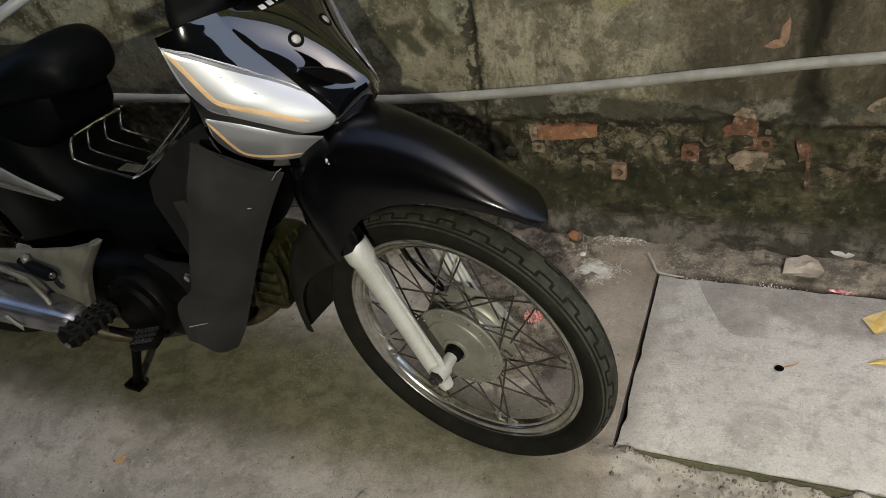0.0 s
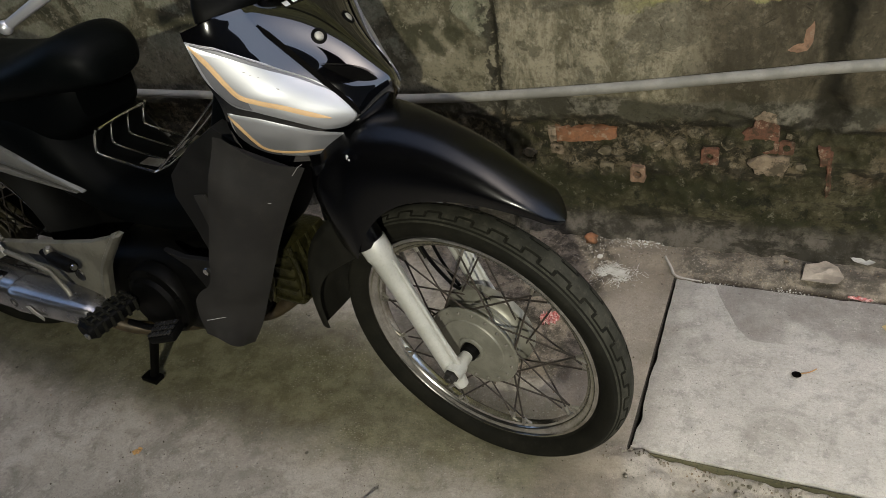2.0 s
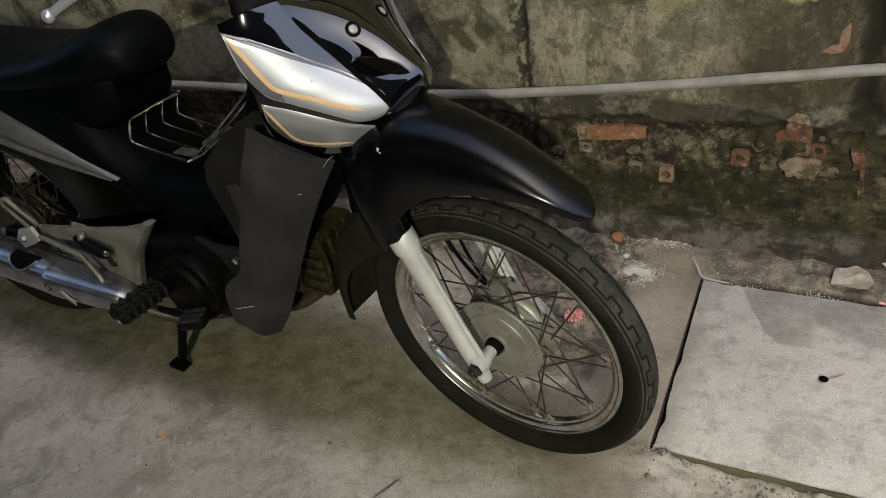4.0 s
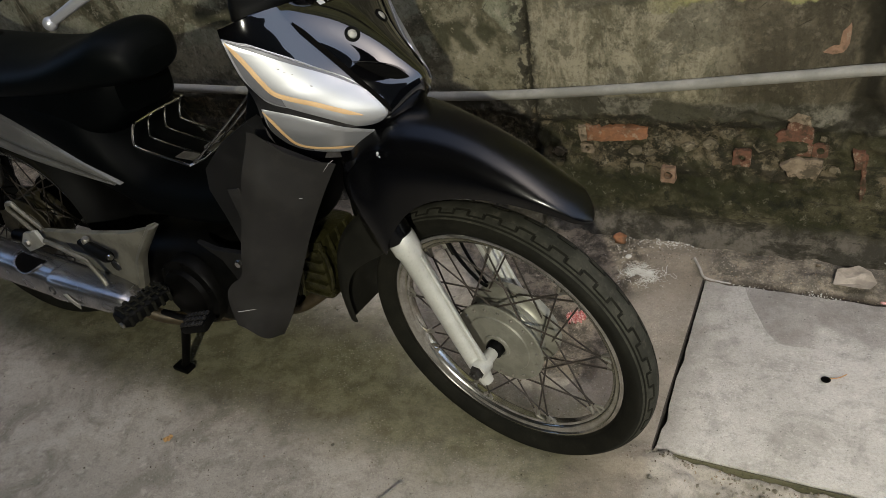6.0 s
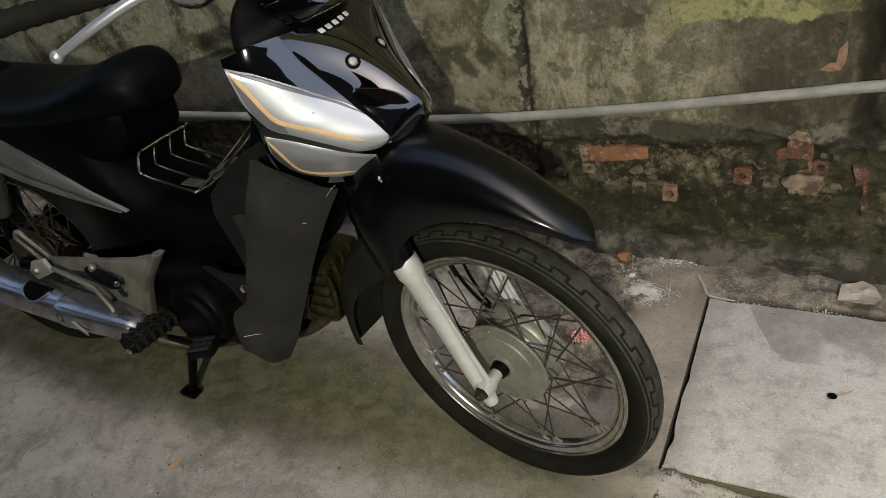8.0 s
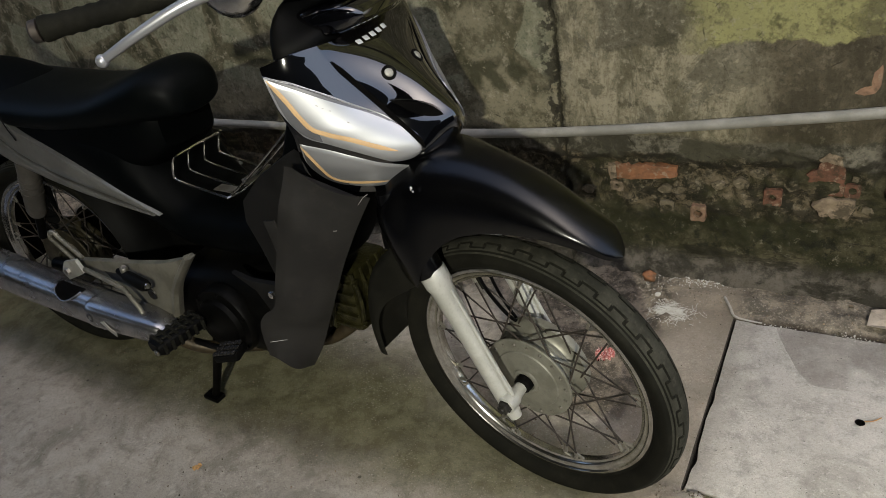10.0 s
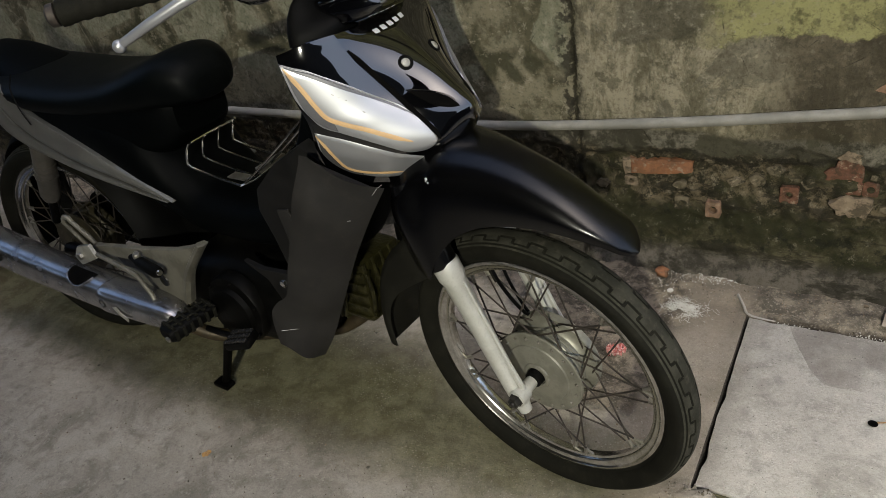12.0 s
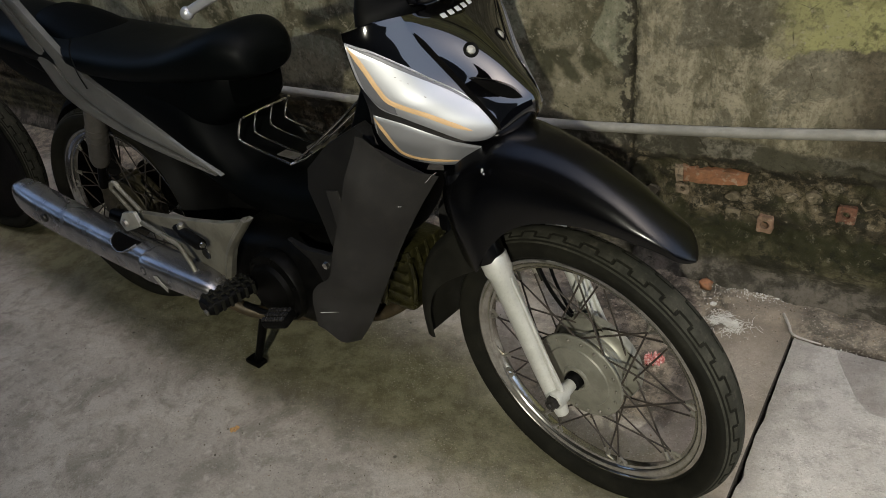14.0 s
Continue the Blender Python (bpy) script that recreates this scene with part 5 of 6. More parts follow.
part("cowl_recess", body_loft([(-0.325, 0.90, 0.08, 0.10), (-0.305, 0.905, 0.085, 0.13), (-0.28, 0.91, 0.05, 0.135), (-0.25, 0.92, 0.03, 0.10), (-0.235, 0.93, 0.015, 0.06)], 28, 24), MATT, bike, "black inner cowl")
part("headlight_chin", body_loft([(-0.315, 0.940, 0.020, 0.080, 0, 5), (-0.262, 0.945, 0.026, 0.082, 0, 5), (-0.222, 0.950, 0.024, 0.074, 0, 5), (-0.196, 0.952, 0.017, 0.062, 0, 4), (-0.184, 0.952, 0.007, 0.048, 0, 3)], 32, 24), GLOSS, bar, "glossy black chin under the headlight")
lens = bmesh.new()
bmesh.ops.create_uvsphere(lens, u_segments=32, v_segments=18, radius=1.0, matrix=pose(-0.350, -0.128, 1.020) @ Matrix.Diagonal((0.058, 0.034, 0.047, 1)))
for v in lens.verts:
    v.co.y -= 0.0016 * math.sin(v.co.x * 420)
part("indicator_lens", lens, CHROME, bar, "clear indicator lens over a bright reflector")
part("meter_lens", body_loft([(-0.455, 0.985, 0.008, 0.03), (-0.43, 0.985, 0.02, 0.055), (-0.40, 0.99, 0.022, 0.06)], 24, 12), CHROME, bar, "clear instrument lens edge")

# ---- engine ----
engine = part("crankcase", body_loft([(-0.86, 0.300, 0.06, 0.10), (-0.84, 0.305, 0.09, 0.125), (-0.70, 0.310, 0.115, 0.130), (-0.56, 0.310, 0.110, 0.125), (-0.50, 0.320, 0.085, 0.10), (-0.48, 0.325, 0.06, 0.08)], 32, 24), BLACKENG, bike, "oily black engine crankcase", sharp=50)
cover = revolve([(0.0, -0.030), (0.052, -0.028), (0.060, -0.024), (0.064, -0.014), (0.070, -0.012), (0.079, -0.010), (0.083, -0.004), (0.083, 0.02)], 56)
part("clutch_cover", cover, BLACKENG, engine, "round black clutch cover", at=pose(-0.668, -0.132, 0.318))
for k in range(6):
    a = math.radians(60 * k + 20)
    part("cover_bolt", revolve([(0.0, -0.006), (0.004, -0.006), (0.0045, 0.004)], 6), BLACKENG, engine, at=pose(-0.668 + 0.0755 * math.cos(a), -0.142, 0.318 + 0.0755 * math.sin(a)))
for k in range(9):
    x = -0.540 + 0.0155 * k
    part("cooling_fin", block(0.0035, 0.128, 0.150 - 0.002 * abs(k - 3), 0.001, (x, 0.0, 0.385)), CAST, engine)
part("cylinder", block(0.145, 0.085, 0.10, 0.012, (-0.48, 0, 0.385)), CAST, engine, "oily finned cylinder")
head = block(0.075, 0.120, 0.140, 0.014, (-0.383, 0, 0.388))
block(0.030, 0.060, 0.060, 0.010, (-0.343, 0, 0.39), bm=head)
for k in range(5):
    part("head_fin", block(0.070, 0.132, 0.0035, 0.001, (-0.383, 0, 0.335 + 0.026 * k)), CAST, engine)
part("cylinder_head", head, CAST, engine, "dusty cast cylinder head")
for k in range(4):
    part("head_rib", tube([(-0.352, -0.050 + 0.026 * k, 0.325), (-0.338, -0.052 + 0.026 * k, 0.39), (-0.350, -0.050 + 0.026 * k, 0.455)], 0.0045, 8, 12), CAST, engine)
part("tappet_cap", revolve([(0.0, -0.014), (0.015, -0.014), (0.019, -0.010), (0.020, 0.0)], 8), CAST, engine, at=pose(-0.385, -0.062, 0.440))
part("head_cover_seam", tube([(-0.415, -0.066, 0.325), (-0.40, -0.067, 0.39), (-0.41, -0.066, 0.455)], 0.004, 8, 12), CAST, engine)
for dy, dz in ((-0.05, 0.05), (-0.05, -0.05), (0.05, 0.05)):
    part("head_bolt", revolve([(0.0, -0.010), (0.006, -0.010), (0.0065, 0.0)], 6), CAST, engine, at=pose(-0.350, dy, 0.388 + dz, 0, 0, 90))
part("engine_bracket", plate([(-0.60, 0.455), (-0.551, 0.446), (-0.480, 0.453), (-0.462, 0.432), (-0.490, 0.385), (-0.515, 0.380), (-0.540, 0.424)], 0.012, 0.003), INNERP, bike, "grey engine bracket", at=pose(0, -0.118, 0))
part("bracket_bolt", revolve([(0.0, -0.006), (0.007, -0.006), (0.009, 0.0)], 6), CHROME, bike, at=pose(-0.492, -0.130, 0.428))

exhaust = part("exhaust_pipe", tube([(-0.395, 0.0, 0.335), (-0.41, 0.0, 0.30), (-0.455, -0.005, 0.258), (-0.51, -0.010, 0.222), (-0.58, -0.025, 0.205), (-0.69, -0.075, 0.198), (-0.77, -0.145, 0.222), (-0.83, -0.186, 0.275)], 0.0155, 16, 50), EXHAUST, bike, "heat-stained exhaust pipe", sharp=60)

# ---- muffler ----
M_ROWS = [(-0.775, 0.286, 0.018, 0.018, -0.186), (-0.80, 0.288, 0.030, 0.030, -0.188), (-0.88, 0.296, 0.040, 0.036, -0.190), (-1.05, 0.298, 0.042, 0.042, -0.194), (-1.30, 0.306, 0.044, 0.044, -0.196),
          (-1.52, 0.319, 0.047, 0.045, -0.197), (-1.615, 0.332, 0.044, 0.042, -0.197), (-1.655, 0.345, 0.034, 0.034, -0.197), (-1.662, 0.350, 0.020, 0.020, -0.197)]
muffler = part("muffler", body_loft(M_ROWS, 36, 60), MUFFLER, bike, "scuffed chrome muffler", sharp=60)
part("heat_shield", body_loft([(-0.79, 0.299, 0.018, 0.022, -0.197, 3), (-0.83, 0.303, 0.029, 0.034, -0.199, 3), (-0.96, 0.305, 0.034, 0.042, -0.201, 3), (-1.03, 0.306, 0.035, 0.044, -0.202, 3), (-1.045, 0.306, 0.026, 0.030, -0.202, 3)], 32, 30), MUFFLER, muffler, "scuffed chrome heat shield")
for x, z in ((-1.012, 0.312), (-1.47, 0.330)):
    part("shield_bolt", revolve([(0.0, -0.001), (0.006, -0.001), (0.0065, -0.003), (0.011, -0.003), (0.013, 0.001)], 18), DARKSTEEL, muffler, at=pose(x, -0.2435, z))


def muffler_skin(x, deg, out):
    """A point on the muffler's near upper side: 0 degrees faces out, 90 is its top."""
    col = lambda k: curve([(r[0], r[k]) for r in M_ROWS[::-1]], x)
    c, d = math.cos(math.radians(deg)), math.sin(math.radians(deg))
    return (x, col(4) - (col(3) + out) * c ** (2 / 2.6), col(1) + (col(2) + out) * d ** (2 / 2.6))


def notch_low(u):
    """The lower edge of the cut-out, in degrees up the muffler's side."""
    return 78 - 50 * math.sin(math.pi * u) ** 0.6


# Dark patch laid on the muffler's skin in place of a hollow's shade.
notch = []
for k in range(25):
    u = k / 24
    x = -1.178 + 0.095 * u
    degs = [notch_low(u) + (100 - notch_low(u)) * j / 10 for j in range(11)]
    degs = [min(d, 89.9) for d in degs]
    notch.append([muffler_skin(x, d, 0.0016) for d in degs] + [muffler_skin(x, d, -0.004) for d in degs[::-1]])
part("cut_out", loft(notch), DEEP, muffler, "dark cut-out in the muffler's cover")
part("cut_out_lip", tube([muffler_skin(-1.178 + 0.095 * k / 16, notch_low(k / 16), 0.002) for k in range(17)], 0.0022, 8), MUFFLER, muffler)
part("bare_patch", plate([(-0.975, 0.310), (-0.958, 0.316), (-0.945, 0.303), (-0.925, 0.292), (-0.930, 0.280), (-0.952, 0.290), (-0.964, 0.301)], 0.0012, 0.0005), LUGM, muffler, "bare rubbed patch", at=pose(0, -0.2445, 0))

# ---- swing arm, step bracket, shock ----
swing = part("swing_arm", tube([(-0.80, -0.095, 0.335), (-1.0, -0.100, 0.325), (-1.36, -0.110, 0.302)], [0.022, 0.020, 0.017], 14), BLACKENG, bike)
part("swing_arm", tube([(-0.80, 0.095, 0.335), (-1.0, 0.100, 0.325), (-1.36, 0.100, 0.302)], [0.022, 0.020, 0.017], 14), BLACKENG, bike)
step = part("step_panel", plate([(-1.118, 0.361), (-1.116, 0.399), (-1.003, 0.418), (-0.887, 0.438), (-0.777, 0.461), (-0.710, 0.483), (-0.675, 0.498), (-0.711, 0.462), (-0.748, 0.426), (-0.776, 0.382), (-0.788, 0.345), (-0.802, 0.316), (-0.847, 0.310), (-0.894, 0.318), (-0.949, 0.331), (-1.015, 0.346)], 0.014, 0.005), STEPM, bike, "grey painted step panel beside the engine", at=pose(0, -0.150, 0))
flare = []
for k in range(13):
    u = k / 12
    x, z = curve([(0, -0.676), (0.3, -0.718), (0.6, -0.760), (0.8, -0.780), (1, -0.802)], u), curve([(0, 0.497), (0.3, 0.453), (0.6, 0.405), (0.8, 0.368), (1, 0.318)], u)
    flare.append([(x - 0.012, -0.010, z), (x - 0.004, -0.019, z), (x + 0.006, -0.021, z - 0.001), (x + 0.011, -0.012, z - 0.002), (x + 0.008, 0.004, z - 0.002), (x - 0.004, 0.004, z)])
part("flared_edge", loft(flare), STEPM, step)
part("panel_hole", revolve([(0.0, -0.0148), (0.011, -0.0148), (0.0135, -0.0165), (0.0150, -0.0140)], 20), DARKSTEEL, step, "dark open bolt hole", at=pose(-0.858, 0.0, 0.362))
part("rear_step", tube([(-0.925, -0.030, 0.420), (-0.900, -0.034, 0.416), (-0.890, -0.034, 0.415), (-0.828, -0.040, 0.410), (-0.818, -0.040, 0.410)], [0.0075, 0.0085, 0.0135, 0.0140, 0.011], 16), MATT, step, "folded black rubber pillion step")
part("step_cap", tube([(-0.820, -0.040, 0.410), (-0.814, -0.040, 0.410)], [0.0085, 0.0060], 12), CHROME, step)
part("step_pivot", tube([(-0.902, -0.030, 0.418), (-0.900, -0.030, 0.432), (-0.898, -0.030, 0.436)], [0.008, 0.009, 0.006], 12), STEEL, step)
for x0, z0, x1, z1 in ((-1.112, 0.405, -1.181, 0.452), (-1.070, 0.420, -1.143, 0.463)):
    part("strut", tube([(x0, -0.024, z0), (x1, -0.022, z1)], 0.0052, 10), STEPM, step, "grey forked strut")
part("strut_end", tube([(-1.181, -0.022, 0.452), (-1.172, -0.022, 0.468), (-1.152, -0.022, 0.472), (-1.143, -0.022, 0.463)], 0.0060, 8, 10), STEPM, step)
lug = plate([(-1.172, 0.368), (-1.142, 0.402), (-1.086, 0.418), (-1.072, 0.384), (-1.110, 0.366), (-1.155, 0.347)], 0.009, 0.002)
part("axle_plate", lug, LUGM, step, "bright alloy lug", at=pose(0, -0.028, 0))
part("plate_bolt", revolve([(0.0, -0.007), (0.008, -0.007), (0.010, 0.0)], 6), STEEL, step, at=pose(-1.138, -0.037, 0.377))
# No slot is cut here: a flat dark plate stands in for its shade.
part("slot_shade", plate([(-1.02, 0.388), (-0.90, 0.398), (-0.855, 0.392), (-0.905, 0.372), (-1.00, 0.368)], 0.002, 0.0), DARKSTEEL, step, "dark plate painting in the shade behind the pillion step", at=pose(0, -0.0125, 0))
part("brake_arm", tube([(-1.060, -0.186, 0.398), (-0.985, -0.190, 0.392), (-0.905, -0.196, 0.386), (-0.868, -0.200, 0.346), (-0.848, -0.204, 0.290), (-0.840, -0.206, 0.262)], 0.0056, 10), STEPM, bike, "bent steel brake pedal arm")

shock = part("shock_absorber", tube([(-1.235, -0.104, 0.690), (-1.255, -0.104, 0.645), (-1.262, -0.104, 0.630), (-1.335, -0.104, 0.470), (-1.342, -0.104, 0.455)], [0.016, 0.018, 0.0255, 0.0255, 0.020], 20), BOOT, bike, "faded shock absorber with a plain cover")
for k in range(3):
    part("cover_ring", tube([(-1.292 - 0.0082 * k, -0.104, 0.565 - 0.018 * k), (-1.2957 - 0.0082 * k, -0.104, 0.557 - 0.018 * k)], 0.0272, 20), BOOT, shock)
part("shock_rod", tube([(-1.340, -0.104, 0.458), (-1.375, -0.104, 0.38)], 0.011, 12), BLACKENG, shock)
part("shock_absorber", tube([(-1.24, 0.104, 0.690), (-1.27, 0.104, 0.62), (-1.30, 0.104, 0.455), (-1.318, 0.104, 0.35)], [0.018, 0.026, 0.025, 0.012], 16), BOOT, bike)

# rear inner fender over the wheel
rings = []
for i in range(31):
    a = math.radians(-8 + 206 * i / 30)
    row = [((0.33 - 0.03 * abs(k / 5 - 1) ** 3) * math.cos(a) - 1.34, 0.085 * (k / 5 - 1), 0.31 + (0.33 - 0.03 * abs(k / 5 - 1) ** 3) * math.sin(a)) for k in range(11)]
    rings.append(row + [(x * 1.0, y * 0.96, z + 0.004) for x, y, z in row[::-1]])
part("tail_underside", body_loft([(-1.85, 0.74, 0.05, 0.07), (-1.70, 0.70, 0.075, 0.095), (-1.45, 0.665, 0.075, 0.100), (-1.20, 0.645, 0.06, 0.100), (-1.00, 0.63, 0.05, 0.09)], 24, 24), MATT, bike, "black tail underside")
chain_case = []
for k in range(40):
    a = 2 * math.pi * k / 40
    chain_case.append((-0.80 + 0.070 * math.cos(a) if math.cos(a) > 0 else -1.36 + 0.085 * math.cos(a), 0.325 + 0.075 * math.sin(a)))
part("chain_case", plate(chain_case, 0.05, 0.008), MATT, bike, "black chain case", at=pose(0, 0.075, 0))
part("rear_fender", loft(rings), MATT, bike, "black rear inner fender", sharp=60)


# ---- foot rests, pedal, stand ----
def footrest(side):
    x, y0, z = -0.716, 0.160, 0.330
    bm = body_loft([(0.0, 0, 0.012, 0.018, 0, 4), (0.004, 0, 0.0155, 0.0225, 0, 4), (0.108, 0, 0.0165, 0.0265, 0, 4), (0.117, 0, 0.012, 0.022, 0, 4)], 24)
    peg = part("foot_rest", bm, MATT, bike, "worn black rubber foot rest", at=pose(x, side * y0, z, 0, 0, side * 98))
    for k in range(6):
        part("rubber_rib", block(0.0075, 0.046, 0.005, 0.0015, (0.012 + 0.0185 * k, 0, 0.0170)), RUBBER, peg)
        for s in (-1, 1):
            part("rubber_rib", block(0.0075, 0.005, 0.024, 0.0015, (0.012 + 0.0185 * k, 0.0265 * s, 0.0)), RUBBER, peg)
    for s in (-1, 1):
        part("rubber_rib", block(0.104, 0.005, 0.005, 0.0015, (0.058, 0.010 * s, 0.0170)), RUBBER, peg)
    part("end_bolt", block(0.006, 0.014, 0.009, 0.002, (0.119, 0.010, -0.006)), STEEL, peg)
    return peg


footrest(-1)
footrest(1)
part("rest_bar", tube([(-0.735, -0.16, 0.33), (-0.735, -0.10, 0.27), (-0.735, 0.10, 0.27), (-0.735, 0.16, 0.33)], 0.011, 10), BLACKENG, bike)
pedal = part("brake_pedal", block(0.066, 0.044, 0.020, 0.006, (0, 0, 0)), MATT, bike, "black brake pedal with a ribbed rubber pad", at=pose(-0.610, -0.190, 0.292, 8, -14, 12))
for i in range(6):
    for j in range(3):
        part("pad_stud", block(0.008, 0.010, 0.005, 0.0015, (-0.0255 + 0.0102 * i, -0.014 + 0.014 * j, 0.0115)), GREYP, pedal)
part("pedal_arm", tube([(-0.64, -0.18, 0.285), (-0.70, -0.17, 0.265), (-0.76, -0.165, 0.258)], 0.007, 10), BLACKENG, bike)
for sgn in (-1, 1):
    leg = part("centre_stand", tube([(-0.80, sgn * 0.080, 0.215), (-0.835, sgn * 0.092, 0.12), (-0.862, sgn * 0.108, 0.030), (-0.868, sgn * 0.112, 0.014)], [0.014, 0.0115, 0.010, 0.010], 12), BLACKENG, bike, "black steel centre stand leg")
    part("stand_foot", block(0.050, 0.030, 0.013, 0.004, (-0.872, sgn * 0.116, 0.008)), BLACKENG, leg)
part("stand_bar", tube([(-0.835, -0.092, 0.12), (-0.84, 0.092, 0.12)], 0.010, 10), BLACKENG, bike)

# ---- the second motorbike behind ----
other = new("parked_motorbike")
other.matrix_basis = pose(-2.70, 1.04, 0, 0, 0, 4)
tagged(other, label="dark motorbike parked close behind, only its front showing", category="motorbike")
tyre = share("front_wheel", wheel_meshes["tyre"], other, pose(0, 0, 0.288), "dark wheel with a worn tyre")
part("hub", revolve([(0.0, -0.03), (0.07, -0.03), (0.08, -0.02), (0.19, -0.012), (0.222, -0.022), (0.236, -0.022), (0.236, 0.022), (0.08, 0.03), (0.0, 0.03)], 60), BLACKENG, tyre, "dark dusty wheel disc")
part("front_fender", fender_shape(), MATT, other, "black front fender", at=pose(0, 0, 0.288), sharp=60)
for sgn in (-1, 1):
    part("fork_leg", tube([(-0.25, sgn * 0.075, 0.80), (-0.118, sgn * 0.075, 0.55), (0.0, sgn * 0.075, 0.288)], 0.020, 12), BLACKENG, other)
part("front_cowl", body_loft([(-0.42, 0.80, 0.16, 0.16), (-0.32, 0.82, 0.17, 0.18), (-0.2, 0.82, 0.13, 0.12), (-0.13, 0.81, 0.06, 0.05)], 24, 20), SATIN, other)
part("body_cover", body_loft([(-1.6, 0.75, 0.05, 0.1), (-1.0, 0.65, 0.12, 0.13), (-0.6, 0.5, 0.1, 0.11), (-0.35, 0.6, 0.2, 0.1)], 24, 20), MATT, other)
share("rear_wheel", wheel_meshes["tyre"], other, pose(-1.22, 0, 0.288))

# ---- bare bricks and stones in the wall ----
def stone(name, outline, proud, material, rough=0.004, seed=0):
    """A piece set into the wall: an outline of (x, z), uneven and softly rounded."""
    rnd = random.Random(seed)
    cx, cz = sum(p[0] for p in outline) / len(outline), sum(p[1] for p in outline) / len(outline)
    ring = []
    for i, (x, z) in enumerate(outline):
        x2, z2 = outline[(i + 1) % len(outline)]
        n = max(2, int(math.hypot(x2 - x, z2 - z) / 0.010))
        for k in range(n):
            ring.append((x + (x2 - x) * k / n + rnd.uniform(-rough, rough) * 0.45, z + (z2 - z) * k / n + rnd.uniform(-rough, rough) * 0.45))
    rings = [[(cx + (x - cx) * s, WALL_Y - d, cz + (z - cz) * s) for x, z in ring] for s, d in ((1.0, -0.03), (1.0, proud - 0.003), (0.96, proud), (0.6, proud + 0.001), (0.25, proud + 0.0005))]
    bm = loft(rings)
    for v in bm.verts:
        if v.co.y < WALL_Y - proud + 0.004:
            v.co.y -= 0.003 * fbm(v.co.x * 60, v.co.z * 60, seed)
    return part(name, bm, material, wall_back, sharp=50)


def holed(name, x, z, w, h, r, proud, material):
    """The end of a hollow brick: a square face with a round bore."""
    n = 32
    sq, ci, inn, out = [], [], [], []
    for k in range(n):
        a = 2 * math.pi * (k + 0.5) / n
        c, s = math.cos(a), math.sin(a)
        q = 1 / max(abs(c), abs(s))
        jig = 1 + 0.06 * fbm(x * 90 + c, z * 90 + s, 2.0)
        sq.append((x + c * q * w / 2 * jig, WALL_Y - proud, z + s * q * h / 2 * jig))
        out.append((x + c * q * w / 2 * jig, WALL_Y + 0.02, z + s * q * h / 2 * jig))
        ci.append((x + c * r, WALL_Y - proud - 0.0005, z + s * r))
        inn.append((x + c * r * 0.9, WALL_Y - proud + 0.045, z + s * r * 0.9))
    ob = part(name, loft([out, sq, ci, inn], caps=False), material, wall_back, sharp=40)
    part("bore", loft([[(p[0], p[1] - 0.006, p[2]) for p in inn], [(x + (p[0] - x) * 0.1, p[1] - 0.004, z + (p[2] - z) * 0.1) for p in inn]]), DEEP, ob)
    return ob


stone("brick", [(-0.522, 0.327), (-0.365, 0.333), (-0.372, 0.303), (-0.44, 0.290), (-0.520, 0.286)], 0.011, BRICK, 0.008, 1)
stone("brick", [(-0.544, 0.328), (-0.522, 0.327), (-0.520, 0.286), (-0.538, 0.280)], 0.009, PALE_BRICK, 0.004, 2)
holed("brick", -0.522, 0.262, 0.034, 0.026, 0.007, 0.006, PALE_BRICK)
holed("brick", -0.317, 0.207, 0.036, 0.042, 0.0105, 0.014, ROSE_BRICK)
holed("brick", -0.395, 0.212, 0.034, 0.036, 0.0080, 0.004, MORTAR)
holed("brick", -0.148, 0.269, 0.040, 0.042, 0.0085, 0.012, OLD_BRICK)
stone("brick", [(-0.080, 0.335), (-0.060, 0.352), (-0.045, 0.372), (-0.003, 0.366), (-0.002, 0.318), (-0.075, 0.318)], 0.010, OLD_BRICK, 0.008, 3)
holed("brick", -0.017, 0.301, 0.032, 0.034, 0.0075, 0.008, OLD_BRICK)
holed("brick", 0.016, 0.301, 0.032, 0.034, 0.0085, 0.009, OLD_BRICK)
stone("stone", [(-0.062, 0.262), (-0.040, 0.278), (0.000, 0.282), (0.022, 0.276), (0.024, 0.250), (0.010, 0.232), (-0.050, 0.232)], 0.016, PALE_BRICK, 0.010, 4)
stone("stone", [(-0.060, 0.372), (-0.040, 0.392), (0.0, 0.388), (0.012, 0.372), (-0.010, 0.366)], 0.013, PALE_BRICK, 0.006, 5)
stone("brick", [(0.078, 0.304), (0.106, 0.306), (0.110, 0.262), (0.090, 0.258)], 0.010, OLD_BRICK, 0.005, 6)
stone("brick", [(0.104, 0.300), (0.113, 0.290), (0.117, 0.180), (0.110, 0.172), (0.104, 0.230)], 0.006, OLD_BRICK, 0.006, 7)
stone("brick", [(-0.006, 0.532), (0.012, 0.550), (0.026, 0.552), (0.028, 0.580), (0.042, 0.598), (0.044, 0.552), (0.034, 0.534), (0.010, 0.528)], 0.0155, ROSE_BRICK, 0.005, 8)
stone("plaster_flake", [(0.205, 0.395), (0.225, 0.420), (0.262, 0.428), (0.250, 0.395), (0.225, 0.385)], 0.014, PALE_BRICK, 0.004, 9)
